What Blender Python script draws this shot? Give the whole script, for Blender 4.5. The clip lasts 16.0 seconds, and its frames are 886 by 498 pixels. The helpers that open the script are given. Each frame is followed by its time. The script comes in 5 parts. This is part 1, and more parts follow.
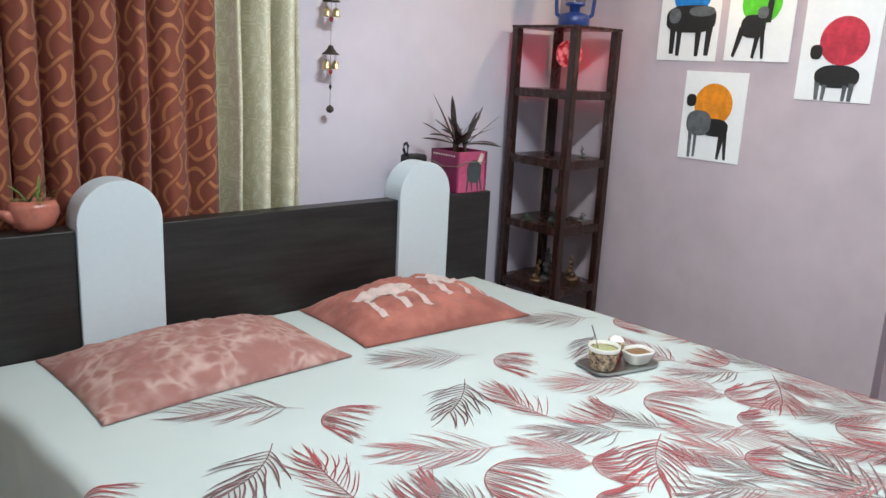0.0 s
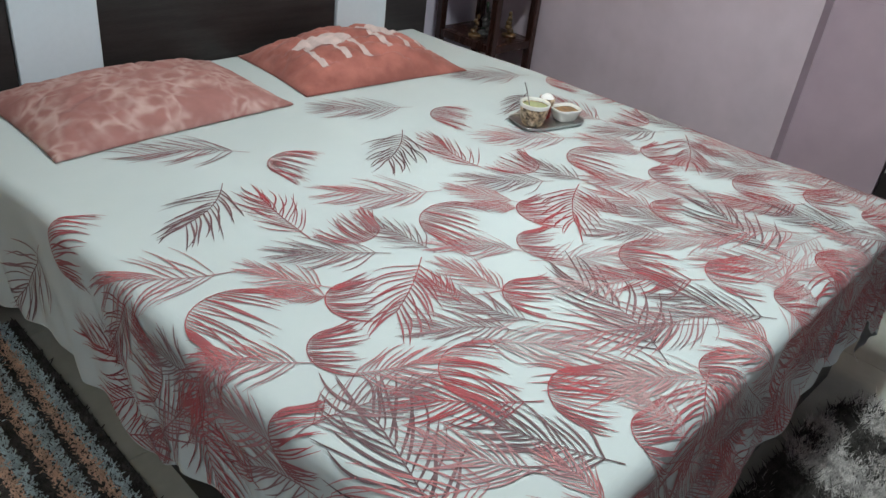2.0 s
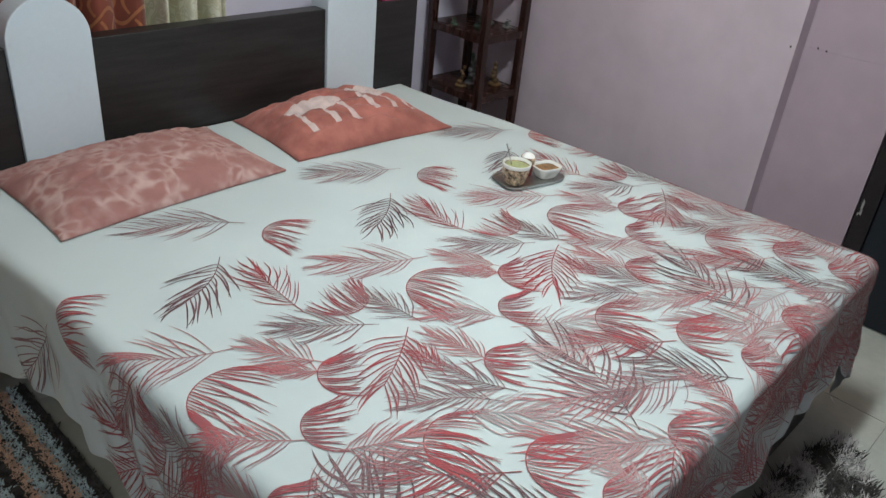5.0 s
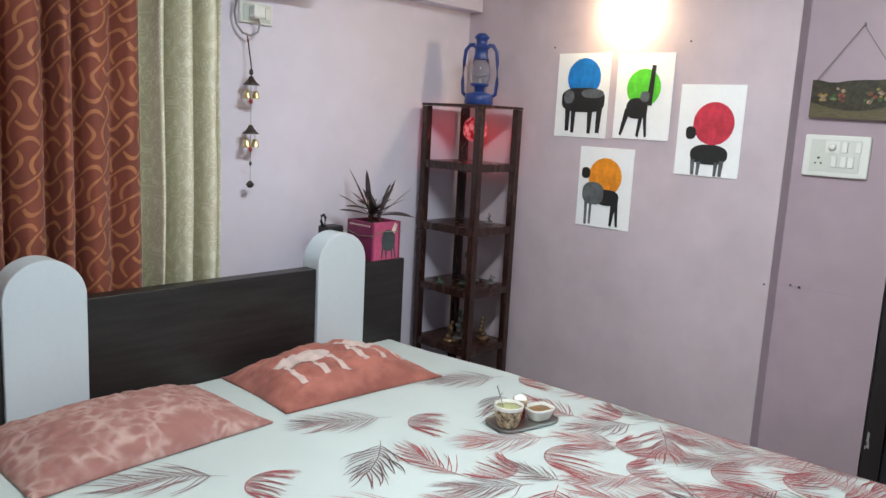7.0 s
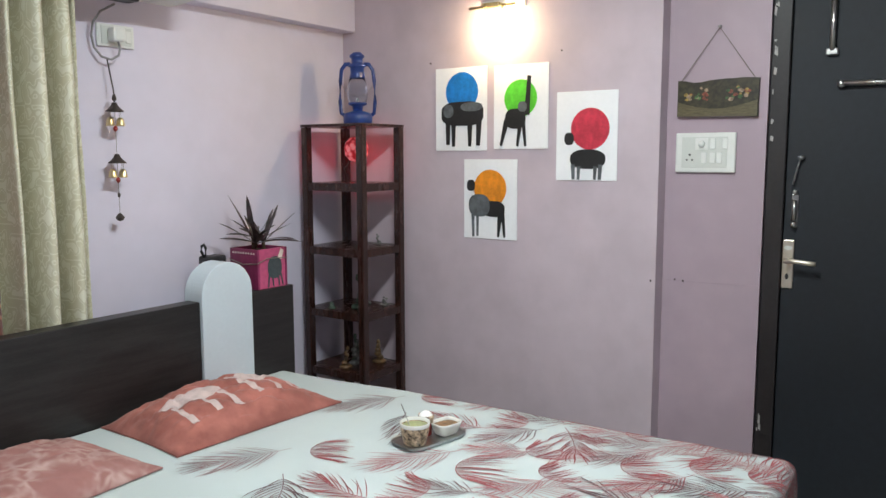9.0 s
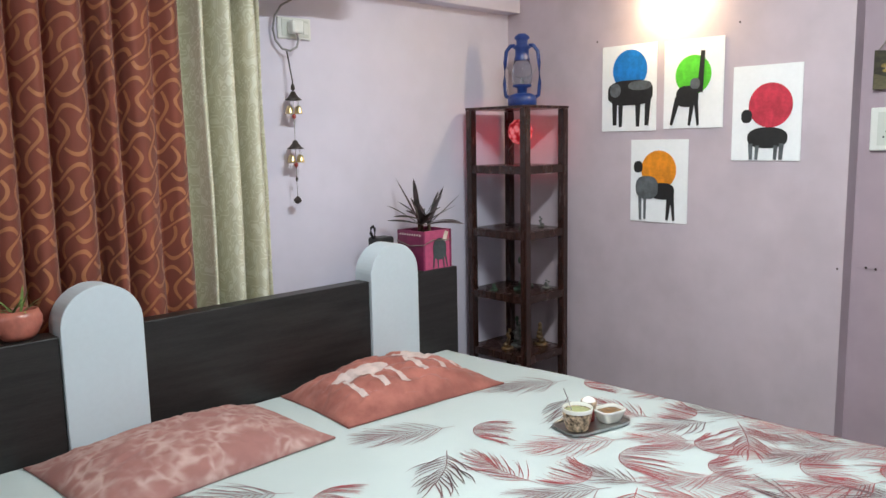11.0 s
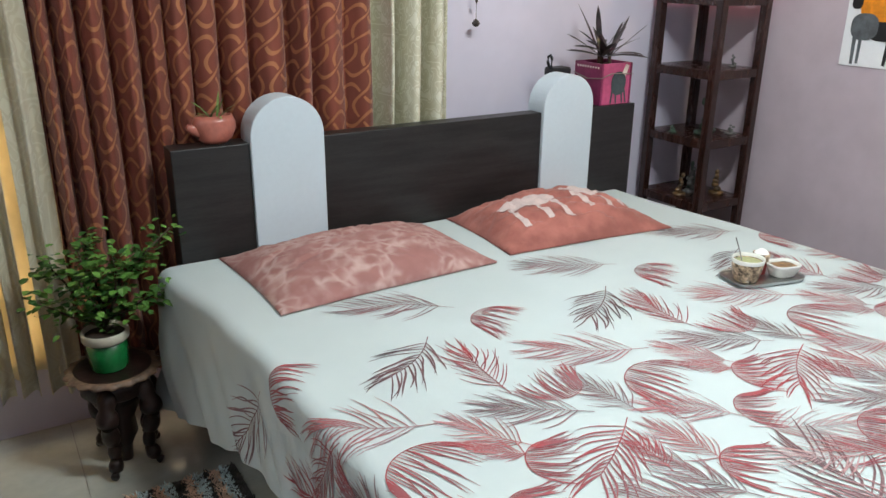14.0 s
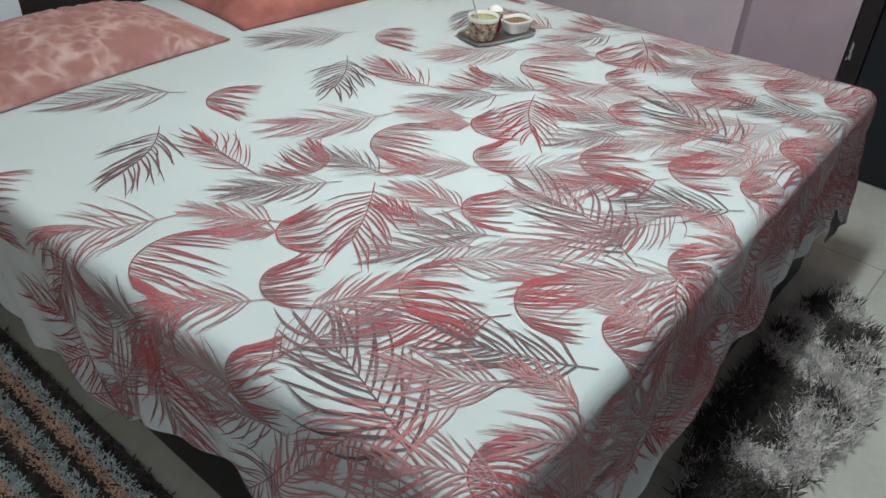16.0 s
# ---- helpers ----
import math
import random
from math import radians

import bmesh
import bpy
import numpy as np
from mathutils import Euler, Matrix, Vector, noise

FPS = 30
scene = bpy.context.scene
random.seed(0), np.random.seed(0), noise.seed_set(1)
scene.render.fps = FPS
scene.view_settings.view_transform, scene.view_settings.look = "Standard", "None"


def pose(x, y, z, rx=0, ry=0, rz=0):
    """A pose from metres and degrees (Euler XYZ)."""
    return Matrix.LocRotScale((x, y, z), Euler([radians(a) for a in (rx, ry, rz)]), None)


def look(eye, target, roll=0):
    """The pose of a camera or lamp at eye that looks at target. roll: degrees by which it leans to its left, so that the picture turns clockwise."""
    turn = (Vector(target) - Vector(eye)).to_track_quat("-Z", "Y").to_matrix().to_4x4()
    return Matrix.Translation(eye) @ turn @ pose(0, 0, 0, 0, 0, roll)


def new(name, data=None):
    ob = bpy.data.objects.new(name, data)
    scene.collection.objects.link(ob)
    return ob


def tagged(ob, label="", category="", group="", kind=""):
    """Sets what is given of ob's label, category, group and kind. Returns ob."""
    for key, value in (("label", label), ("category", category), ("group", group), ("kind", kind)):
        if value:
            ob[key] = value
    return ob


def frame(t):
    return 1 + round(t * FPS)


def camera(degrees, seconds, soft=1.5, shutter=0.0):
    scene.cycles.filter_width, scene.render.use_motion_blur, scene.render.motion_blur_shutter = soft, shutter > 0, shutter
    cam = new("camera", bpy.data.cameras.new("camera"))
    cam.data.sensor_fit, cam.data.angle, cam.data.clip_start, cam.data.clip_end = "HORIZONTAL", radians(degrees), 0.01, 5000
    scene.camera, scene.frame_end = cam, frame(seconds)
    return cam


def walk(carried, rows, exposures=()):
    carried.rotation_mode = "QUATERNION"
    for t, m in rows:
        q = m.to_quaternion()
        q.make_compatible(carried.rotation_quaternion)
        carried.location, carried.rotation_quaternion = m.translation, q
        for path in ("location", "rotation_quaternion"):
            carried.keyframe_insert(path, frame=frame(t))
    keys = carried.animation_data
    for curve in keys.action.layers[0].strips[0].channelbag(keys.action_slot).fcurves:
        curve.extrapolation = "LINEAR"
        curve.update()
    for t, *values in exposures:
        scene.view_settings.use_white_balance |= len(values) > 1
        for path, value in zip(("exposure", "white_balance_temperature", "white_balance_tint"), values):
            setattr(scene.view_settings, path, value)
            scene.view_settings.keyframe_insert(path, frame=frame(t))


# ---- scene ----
cam = camera(59.4, 16.0)
PATH = [
    (0, (0.281, 0.6, 1.438), (1.569, 2.057, 0.973), 2.8),
    (0.5, (0.228, 0.562, 1.451), (1.558, 1.945, 0.886), 4.5),
    (1, (0.208, 0.539, 1.451), (1.551, 1.837, 0.736), 5.9),
    (1.5, (0.198, 0.531, 1.453), (1.517, 1.726, 0.541), 7.0),
    (2, (0.191, 0.528, 1.473), (1.476, 1.666, 0.446), 7.3),
    (2.5, (0.184, 0.515, 1.493), (1.444, 1.648, 0.43), 6.8),
    (3, (0.183, 0.505, 1.513), (1.436, 1.646, 0.451), 6.6),
    (3.2, (0.174, 0.504, 1.529), (1.429, 1.639, 0.462), 6.6),
    (5.3, (0.182, 0.487, 1.635), (1.504, 1.658, 0.698), 5.6),
    (5.5, (0.178, 0.478, 1.629), (1.515, 1.677, 0.749), 5.4),
    (6, (0.159, 0.467, 1.618), (1.545, 1.721, 0.905), 5.6),
    (6.5, (0.161, 0.471, 1.57), (1.603, 1.763, 1.07), 5.2),
    (7, (0.175, 0.462, 1.539), (1.624, 1.8, 1.211), 3.0),
    (7.5, (0.185, 0.472, 1.509), (1.67, 1.787, 1.25), 0.9),
    (8, (0.185, 0.486, 1.473), (1.783, 1.664, 1.237), -0.1),
    (8.2, (0.198, 0.496, 1.474), (1.842, 1.61, 1.236), -0.1),
    (10.3, (0.205, 0.519, 1.473), (1.808, 1.684, 1.204), -1.0),
    (10.5, (0.204, 0.519, 1.472), (1.746, 1.762, 1.195), -1.2),
    (11, (0.2, 0.522, 1.478), (1.571, 1.95, 1.196), -1.1),
    (11.5, (0.193, 0.528, 1.473), (1.369, 2.122, 1.2), -0.7),
    (12, (0.191, 0.526, 1.47), (1.185, 2.238, 1.189), -0.7),
    (12.5, (0.183, 0.531, 1.461), (1.084, 2.29, 1.154), -0.7),
    (13, (0.187, 0.528, 1.458), (1.081, 2.27, 1.052), -0.6),
    (13.5, (0.189, 0.53, 1.454), (1.119, 2.214, 0.905), -0.1),
    (14, (0.192, 0.533, 1.451), (1.171, 2.138, 0.768), 0.6),
    (14.5, (0.2, 0.535, 1.449), (1.254, 2.038, 0.655), 1.4),
    (15, (0.21, 0.533, 1.443), (1.37, 1.894, 0.549), 2.2),
    (15.5, (0.229, 0.531, 1.42), (1.482, 1.717, 0.409), 2.8),
    (16, (0.244, 0.521, 1.409), (1.517, 1.548, 0.259), 3.3),
]
EXPOSURE = [(0.0, 0.04), (1.5, -0.28), (3.0, -0.36), (5.5, -0.38), (7.0, -0.1), (8.2, -0.14), (10.5, -0.07), (12.5, 0.12), (13.5, 0.1), (14.5, -0.12), (15.0, -0.2), (16.0, -0.34)]
walk(cam, [(t, look(eye, target, roll)) for t, eye, target, roll in PATH], EXPOSURE)

# ---- light ----
world = bpy.data.worlds.new("world")
scene.world = world
world.use_nodes = True
wn = world.node_tree.nodes
sky = wn.new("ShaderNodeTexSky")
sky.sky_type = "NISHITA"
sky.sun_disc = False
sky.sun_elevation, sky.sun_rotation = radians(25), radians(0)
wn["Background"].inputs[1].default_value = 0.08
world.node_tree.links.new(sky.outputs[0], wn["Background"].inputs[0])


def area_lamp(name, m, sx, sy, watts, colour):
    data = bpy.data.lights.new(name, "AREA")
    data.shape, data.size, data.size_y, data.energy, data.color = "RECTANGLE", sx, sy, watts, colour
    ob = new(name, data)
    ob.matrix_world = m
    return ob


def point_lamp(name, at, watts, colour, radius):
    data = bpy.data.lights.new(name, "POINT")
    data.energy, data.color, data.shadow_soft_size = watts, colour, radius
    ob = new(name, data)
    ob.location = at
    return ob


# the ceiling batten, the tube on the wall behind, the picture lamp's bulb and the red globe
LAMP = (1.60, 1.30)
area_lamp("ceiling_batten_light", look((*LAMP, 2.56), (*LAMP, 0)), 0.6, 0.12, 57, (0.885, 0.97, 0.975))
area_lamp("wall_tube_light", look((-1.40, 1.0, 2.15), (0.6, 1.2, 0.4)), 0.06, 1.15, 19, (0.885, 0.97, 0.975))
point_lamp("picture_lamp_light", (3.072, 2.21, 2.03), 10.0, (1.0, 0.74, 0.40), 0.025)
point_lamp("red_globe_light", (3.01, 2.93, 1.47), 0.30, (1.0, 0.03, 0.06), 0.012)

# ---- materials ----


def ramp_mix(nt, fac, a, b):
    n = nt.nodes.new("ShaderNodeMix")
    n.data_type = "RGBA"
    nt.links.new(fac, n.inputs[0])
    for sock, v in ((n.inputs[6], a), (n.inputs[7], b)):
        if isinstance(v, (tuple, list)):
            sock.default_value = (*v, 1) if len(v) == 3 else v
        else:
            nt.links.new(v, sock)
    return n.outputs[2]


def math_node(nt, op, a, b=None, c=None):
    n = nt.nodes.new("ShaderNodeMath")
    n.operation = op
    for i, v in enumerate((a, b, c)):
        if v is None:
            continue
        if isinstance(v, (int, float)):
            n.inputs[i].default_value = v
        else:
            nt.links.new(v, n.inputs[i])
    return n.outputs[0]


def noise_node(nt, vec, scale, detail=4.0, rough=0.55):
    n = nt.nodes.new("ShaderNodeTexNoise")
    n.inputs["Scale"].default_value, n.inputs["Detail"].default_value, n.inputs["Roughness"].default_value = scale, detail, rough
    nt.links.new(vec, n.inputs["Vector"])
    return n.outputs[0]


def steps(nt, v, lo, hi):
    n = nt.nodes.new("ShaderNodeMapRange")
    n.inputs[1].default_value, n.inputs[2].default_value = lo, hi
    n.interpolation_type = "SMOOTHSTEP"
    nt.links.new(v, n.inputs[0])
    return n.outputs[0]


def stretched(nt, vec, sx, sy, sz):
    n = nt.nodes.new("ShaderNodeMapping")
    n.inputs["Scale"].default_value = (sx, sy, sz)
    nt.links.new(vec, n.inputs[0])
    return n.outputs[0]


def blank(name):
    m = bpy.data.materials.new(name)
    m.use_nodes = True
    nt = m.node_tree
    b = nt.nodes["Principled BSDF"]
    tc = nt.nodes.new("ShaderNodeTexCoord")
    return m, nt, b, tc


def bump(nt, b, height, strength=0.2, dist=0.002):
    n = nt.nodes.new("ShaderNodeBump")
    n.inputs["Strength"].default_value, n.inputs["Distance"].default_value = strength, dist
    nt.links.new(height, n.inputs["Height"])
    nt.links.new(n.outputs[0], b.inputs["Normal"])


def surface(name, col, rough=0.5, metal=0.0, vary=0.15, big=3.0, fine=60.0, relief=0.1, stretch=(1, 1, 1), coat=0.0, trans=0.0, alt=None):
    """Base colour with broad stains and fine grain, and a fine relief."""
    m, nt, b, tc = blank(name)
    vec = stretched(nt, tc.outputs["Object"], *stretch)
    broad, grain = noise_node(nt, vec, big, 5), noise_node(nt, vec, fine, 3)
    low = tuple(c * (1 - vary) for c in col)
    high = tuple(min(1, c * (1 + vary)) for c in (alt or col))
    f = math_node(nt, "ADD", math_node(nt, "MULTIPLY", broad, 0.65), math_node(nt, "MULTIPLY", grain, 0.35))
    nt.links.new(ramp_mix(nt, steps(nt, f, 0.32, 0.68), low, high), b.inputs["Base Color"])
    b.inputs["Metallic"].default_value = metal
    nt.links.new(math_node(nt, "ADD", math_node(nt, "MULTIPLY", broad, 0.16), rough - 0.08), b.inputs["Roughness"])
    b.inputs["Coat Weight"].default_value = coat
    b.inputs["Transmission Weight"].default_value = trans
    if relief:
        bump(nt, b, grain, relief)
    return m


def cloth(name, col, vary=0.08, rough=0.85, weave=900.0, sheer=0.0, big=5.0, alt=None, sheen=0.15):
    """Woven cloth; sheer is the share of light that passes through."""
    m, nt, b, tc = blank(name)
    vec = tc.outputs["Object"]
    broad, fine = noise_node(nt, vec, big, 4), noise_node(nt, vec, weave, 1)
    colour = ramp_mix(nt, steps(nt, broad, 0.3, 0.7), tuple(c * (1 - vary) for c in col), tuple(min(1, c * (1 + vary)) for c in (alt or col)))
    nt.links.new(colour, b.inputs["Base Color"])
    b.inputs["Roughness"].default_value = rough
    b.inputs["Sheen Weight"].default_value = sheen
    bump(nt, b, math_node(nt, "ADD", math_node(nt, "MULTIPLY", fine, 0.3), noise_node(nt, vec, 14, 4)), 0.25, 0.004)
    if sheer:
        t = nt.nodes.new("ShaderNodeBsdfTranslucent")
        nt.links.new(colour, t.inputs[0])
        mix = nt.nodes.new("ShaderNodeMixShader")
        mix.inputs[0].default_value = sheer
        nt.links.new(b.outputs[0], mix.inputs[1])
        nt.links.new(t.outputs[0], mix.inputs[2])
        nt.links.new(mix.outputs[0], nt.nodes["Material Output"].inputs[0])
    return m


def glowing(name, col, strength):
    m, nt, b, tc = blank(name)
    b.inputs["Base Color"].default_value = (*col, 1)
    b.inputs["Emission Color"].default_value = (*col, 1)
    b.inputs["Emission Strength"].default_value = strength
    return m


def wavy_brocade(name, ground, line, cell):
    """Red-brown cloth woven with wavy bands that pass over and under each other."""
    m, nt, b, tc = blank(name)
    sep = nt.nodes.new("ShaderNodeSeparateXYZ")
    nt.links.new(tc.outputs["UV"], sep.inputs[0])
    x, y = (math_node(nt, "DIVIDE", sep.outputs[i], cell) for i in (0, 1))

    def bands(u, v, sign):
        k = math_node(nt, "ROUND", u)
        flip = math_node(nt, "SUBTRACT", 1.0, math_node(nt, "MULTIPLY", math_node(nt, "FLOORED_MODULO", k, 2.0), 2.0))
        swing = math_node(nt, "MULTIPLY", math_node(nt, "SINE", math_node(nt, "MULTIPLY", v, math.pi)), flip)
        return math_node(nt, "ABSOLUTE", math_node(nt, "SUBTRACT", math_node(nt, "SUBTRACT", u, k), math_node(nt, "MULTIPLY", swing, 0.33 * sign)))
    up, across = bands(x, y, 1.0), bands(y, x, -1.0)
    turn = math_node(nt, "FLOORED_MODULO", math_node(nt, "ADD", math_node(nt, "ROUND", x), math_node(nt, "ROUND", y)), 2.0)
    line_up = math_node(nt, "SUBTRACT", 1.0, steps(nt, up, 0.060, 0.088))
    line_across = math_node(nt, "SUBTRACT", 1.0, steps(nt, across, 0.060, 0.088))
    near_up, near_across = (math_node(nt, "SUBTRACT", 1.0, steps(nt, d, 0.17, 0.20)) for d in (up, across))
    cut_up = math_node(nt, "SUBTRACT", 1.0, math_node(nt, "MULTIPLY", near_across, turn))
    cut_across = math_node(nt, "SUBTRACT", 1.0, math_node(nt, "MULTIPLY", near_up, math_node(nt, "SUBTRACT", 1.0, turn)))
    mask = math_node(nt, "MAXIMUM", math_node(nt, "MULTIPLY", line_up, cut_up), math_node(nt, "MULTIPLY", line_across, cut_across))
    vec = tc.outputs["Object"]
    broad = noise_node(nt, vec, 6, 4)
    g = ramp_mix(nt, steps(nt, broad, 0.3, 0.7), tuple(c * 0.85 for c in ground), tuple(c * 1.12 for c in ground))
    ln = ramp_mix(nt, noise_node(nt, vec, 30, 3), tuple(c * 0.8 for c in line), tuple(c * 1.12 for c in line))
    nt.links.new(ramp_mix(nt, mask, g, ln), b.inputs["Base Color"])
    nt.links.new(math_node(nt, "SUBTRACT", 0.72, math_node(nt, "MULTIPLY", mask, 0.22)), b.inputs["Roughness"])
    b.inputs["Sheen Weight"].default_value = 0.2
    bump(nt, b, math_node(nt, "ADD", noise_node(nt, vec, 700, 1), mask), 0.2, 0.002)
    return m


def damask(name, ground, figure, scale, sheer):
    """Pale satin with a woven scroll figure."""
    m, nt, b, tc = blank(name)
    vec = stretched(nt, tc.outputs["UV"], 1, 0.8, 1)
    n = noise_node(nt, vec, scale * 1.25, 0.0)
    line = math_node(nt, "SUBTRACT", 1.0, steps(nt, math_node(nt, "ABSOLUTE", math_node(nt, "SUBTRACT", n, 0.47)), 0.018, 0.038))
    fig = math_node(nt, "MAXIMUM", line, steps(nt, n, 0.60, 0.63))
    broad = noise_node(nt, tc.outputs["Object"], 5, 4)
    g = ramp_mix(nt, broad, tuple(c * 0.88 for c in ground), tuple(c * 1.08 for c in ground))
    colour = ramp_mix(nt, fig, g, figure)
    nt.links.new(colour, b.inputs["Base Color"])
    nt.links.new(math_node(nt, "SUBTRACT", 0.6, math_node(nt, "MULTIPLY", fig, 0.2)), b.inputs["Roughness"])
    b.inputs["Sheen Weight"].default_value = 0.2
    bump(nt, b, noise_node(nt, tc.outputs["Object"], 600, 1), 0.15, 0.001)
    t = nt.nodes.new("ShaderNodeBsdfTranslucent")
    nt.links.new(colour, t.inputs[0])
    mix = nt.nodes.new("ShaderNodeMixShader")
    mix.inputs[0].default_value = sheer
    nt.links.new(b.outputs[0], mix.inputs[1])
    nt.links.new(t.outputs[0], mix.inputs[2])
    nt.links.new(mix.outputs[0], nt.nodes["Material Output"].inputs[0])
    return m


def blotched(name, dark, pale):
    """Dusty pink cotton with cloudy pale veins."""
    m, nt, b, tc = blank(name)
    vec = tc.outputs["Object"]
    warp = nt.nodes.new("ShaderNodeVectorMath")
    warp.operation = "ADD"
    nz = nt.nodes.new("ShaderNodeTexNoise")
    nz.inputs["Scale"].default_value = 7.0
    nt.links.new(vec, nz.inputs["Vector"])
    sc = nt.nodes.new("ShaderNodeVectorMath")
    sc.operation = "SCALE"
    sc.inputs[3].default_value = 0.16
    nt.links.new(nz.outputs[1], sc.inputs[0])
    nt.links.new(vec, warp.inputs[0])
    nt.links.new(sc.outputs[0], warp.inputs[1])
    v = nt.nodes.new("ShaderNodeTexVoronoi")
    v.feature = "DISTANCE_TO_EDGE"
    v.inputs["Scale"].default_value = 23.0
    nt.links.new(stretched(nt, warp.outputs[0], 1, 1, 0.2), v.inputs["Vector"])
    vein = math_node(nt, "SUBTRACT", 1.0, steps(nt, v.outputs[0], 0.0, 0.34))
    keep = steps(nt, noise_node(nt, vec, 9, 3), 0.35, 0.68)
    f = math_node(nt, "MULTIPLY", vein, keep)
    shade = ramp_mix(nt, noise_node(nt, vec, 16, 4), tuple(c * 0.8 for c in dark), tuple(c * 1.2 for c in dark))
    nt.links.new(ramp_mix(nt, f, shade, pale), b.inputs["Base Color"])
    b.inputs["Roughness"].default_value = 0.85
    bump(nt, b, math_node(nt, "ADD", noise_node(nt, vec, 18, 4), math_node(nt, "MULTIPLY", noise_node(nt, vec, 800, 1), 0.3)), 0.3, 0.004)
    return m


def glass(name, col=(1, 1, 1), rough=0.03):
    m, nt, b, tc = blank(name)
    b.inputs["Base Color"].default_value = (*col, 1)
    b.inputs["Transmission Weight"].default_value = 1.0
    b.inputs["Roughness"].default_value = rough
    b.inputs["IOR"].default_value = 1.3
    return m


def glass_globe(name):
    """Crackled red glass lit from within."""
    m, nt, b, tc = blank(name)
    v = nt.nodes.new("ShaderNodeTexVoronoi")
    v.inputs["Scale"].default_value = 45.0
    nt.links.new(tc.outputs["Object"], v.inputs["Vector"])
    c = ramp_mix(nt, steps(nt, v.outputs[0], 0.2, 0.75), (1.0, 0.22, 0.24), (0.42, 0.010, 0.018))
    nt.links.new(c, b.inputs["Base Color"])
    nt.links.new(c, b.inputs["Emission Color"])
    b.inputs["Emission Strength"].default_value = 0.42
    b.inputs["Roughness"].default_value = 0.12
    bump(nt, b, v.outputs[0], 0.5, 0.004)
    return m


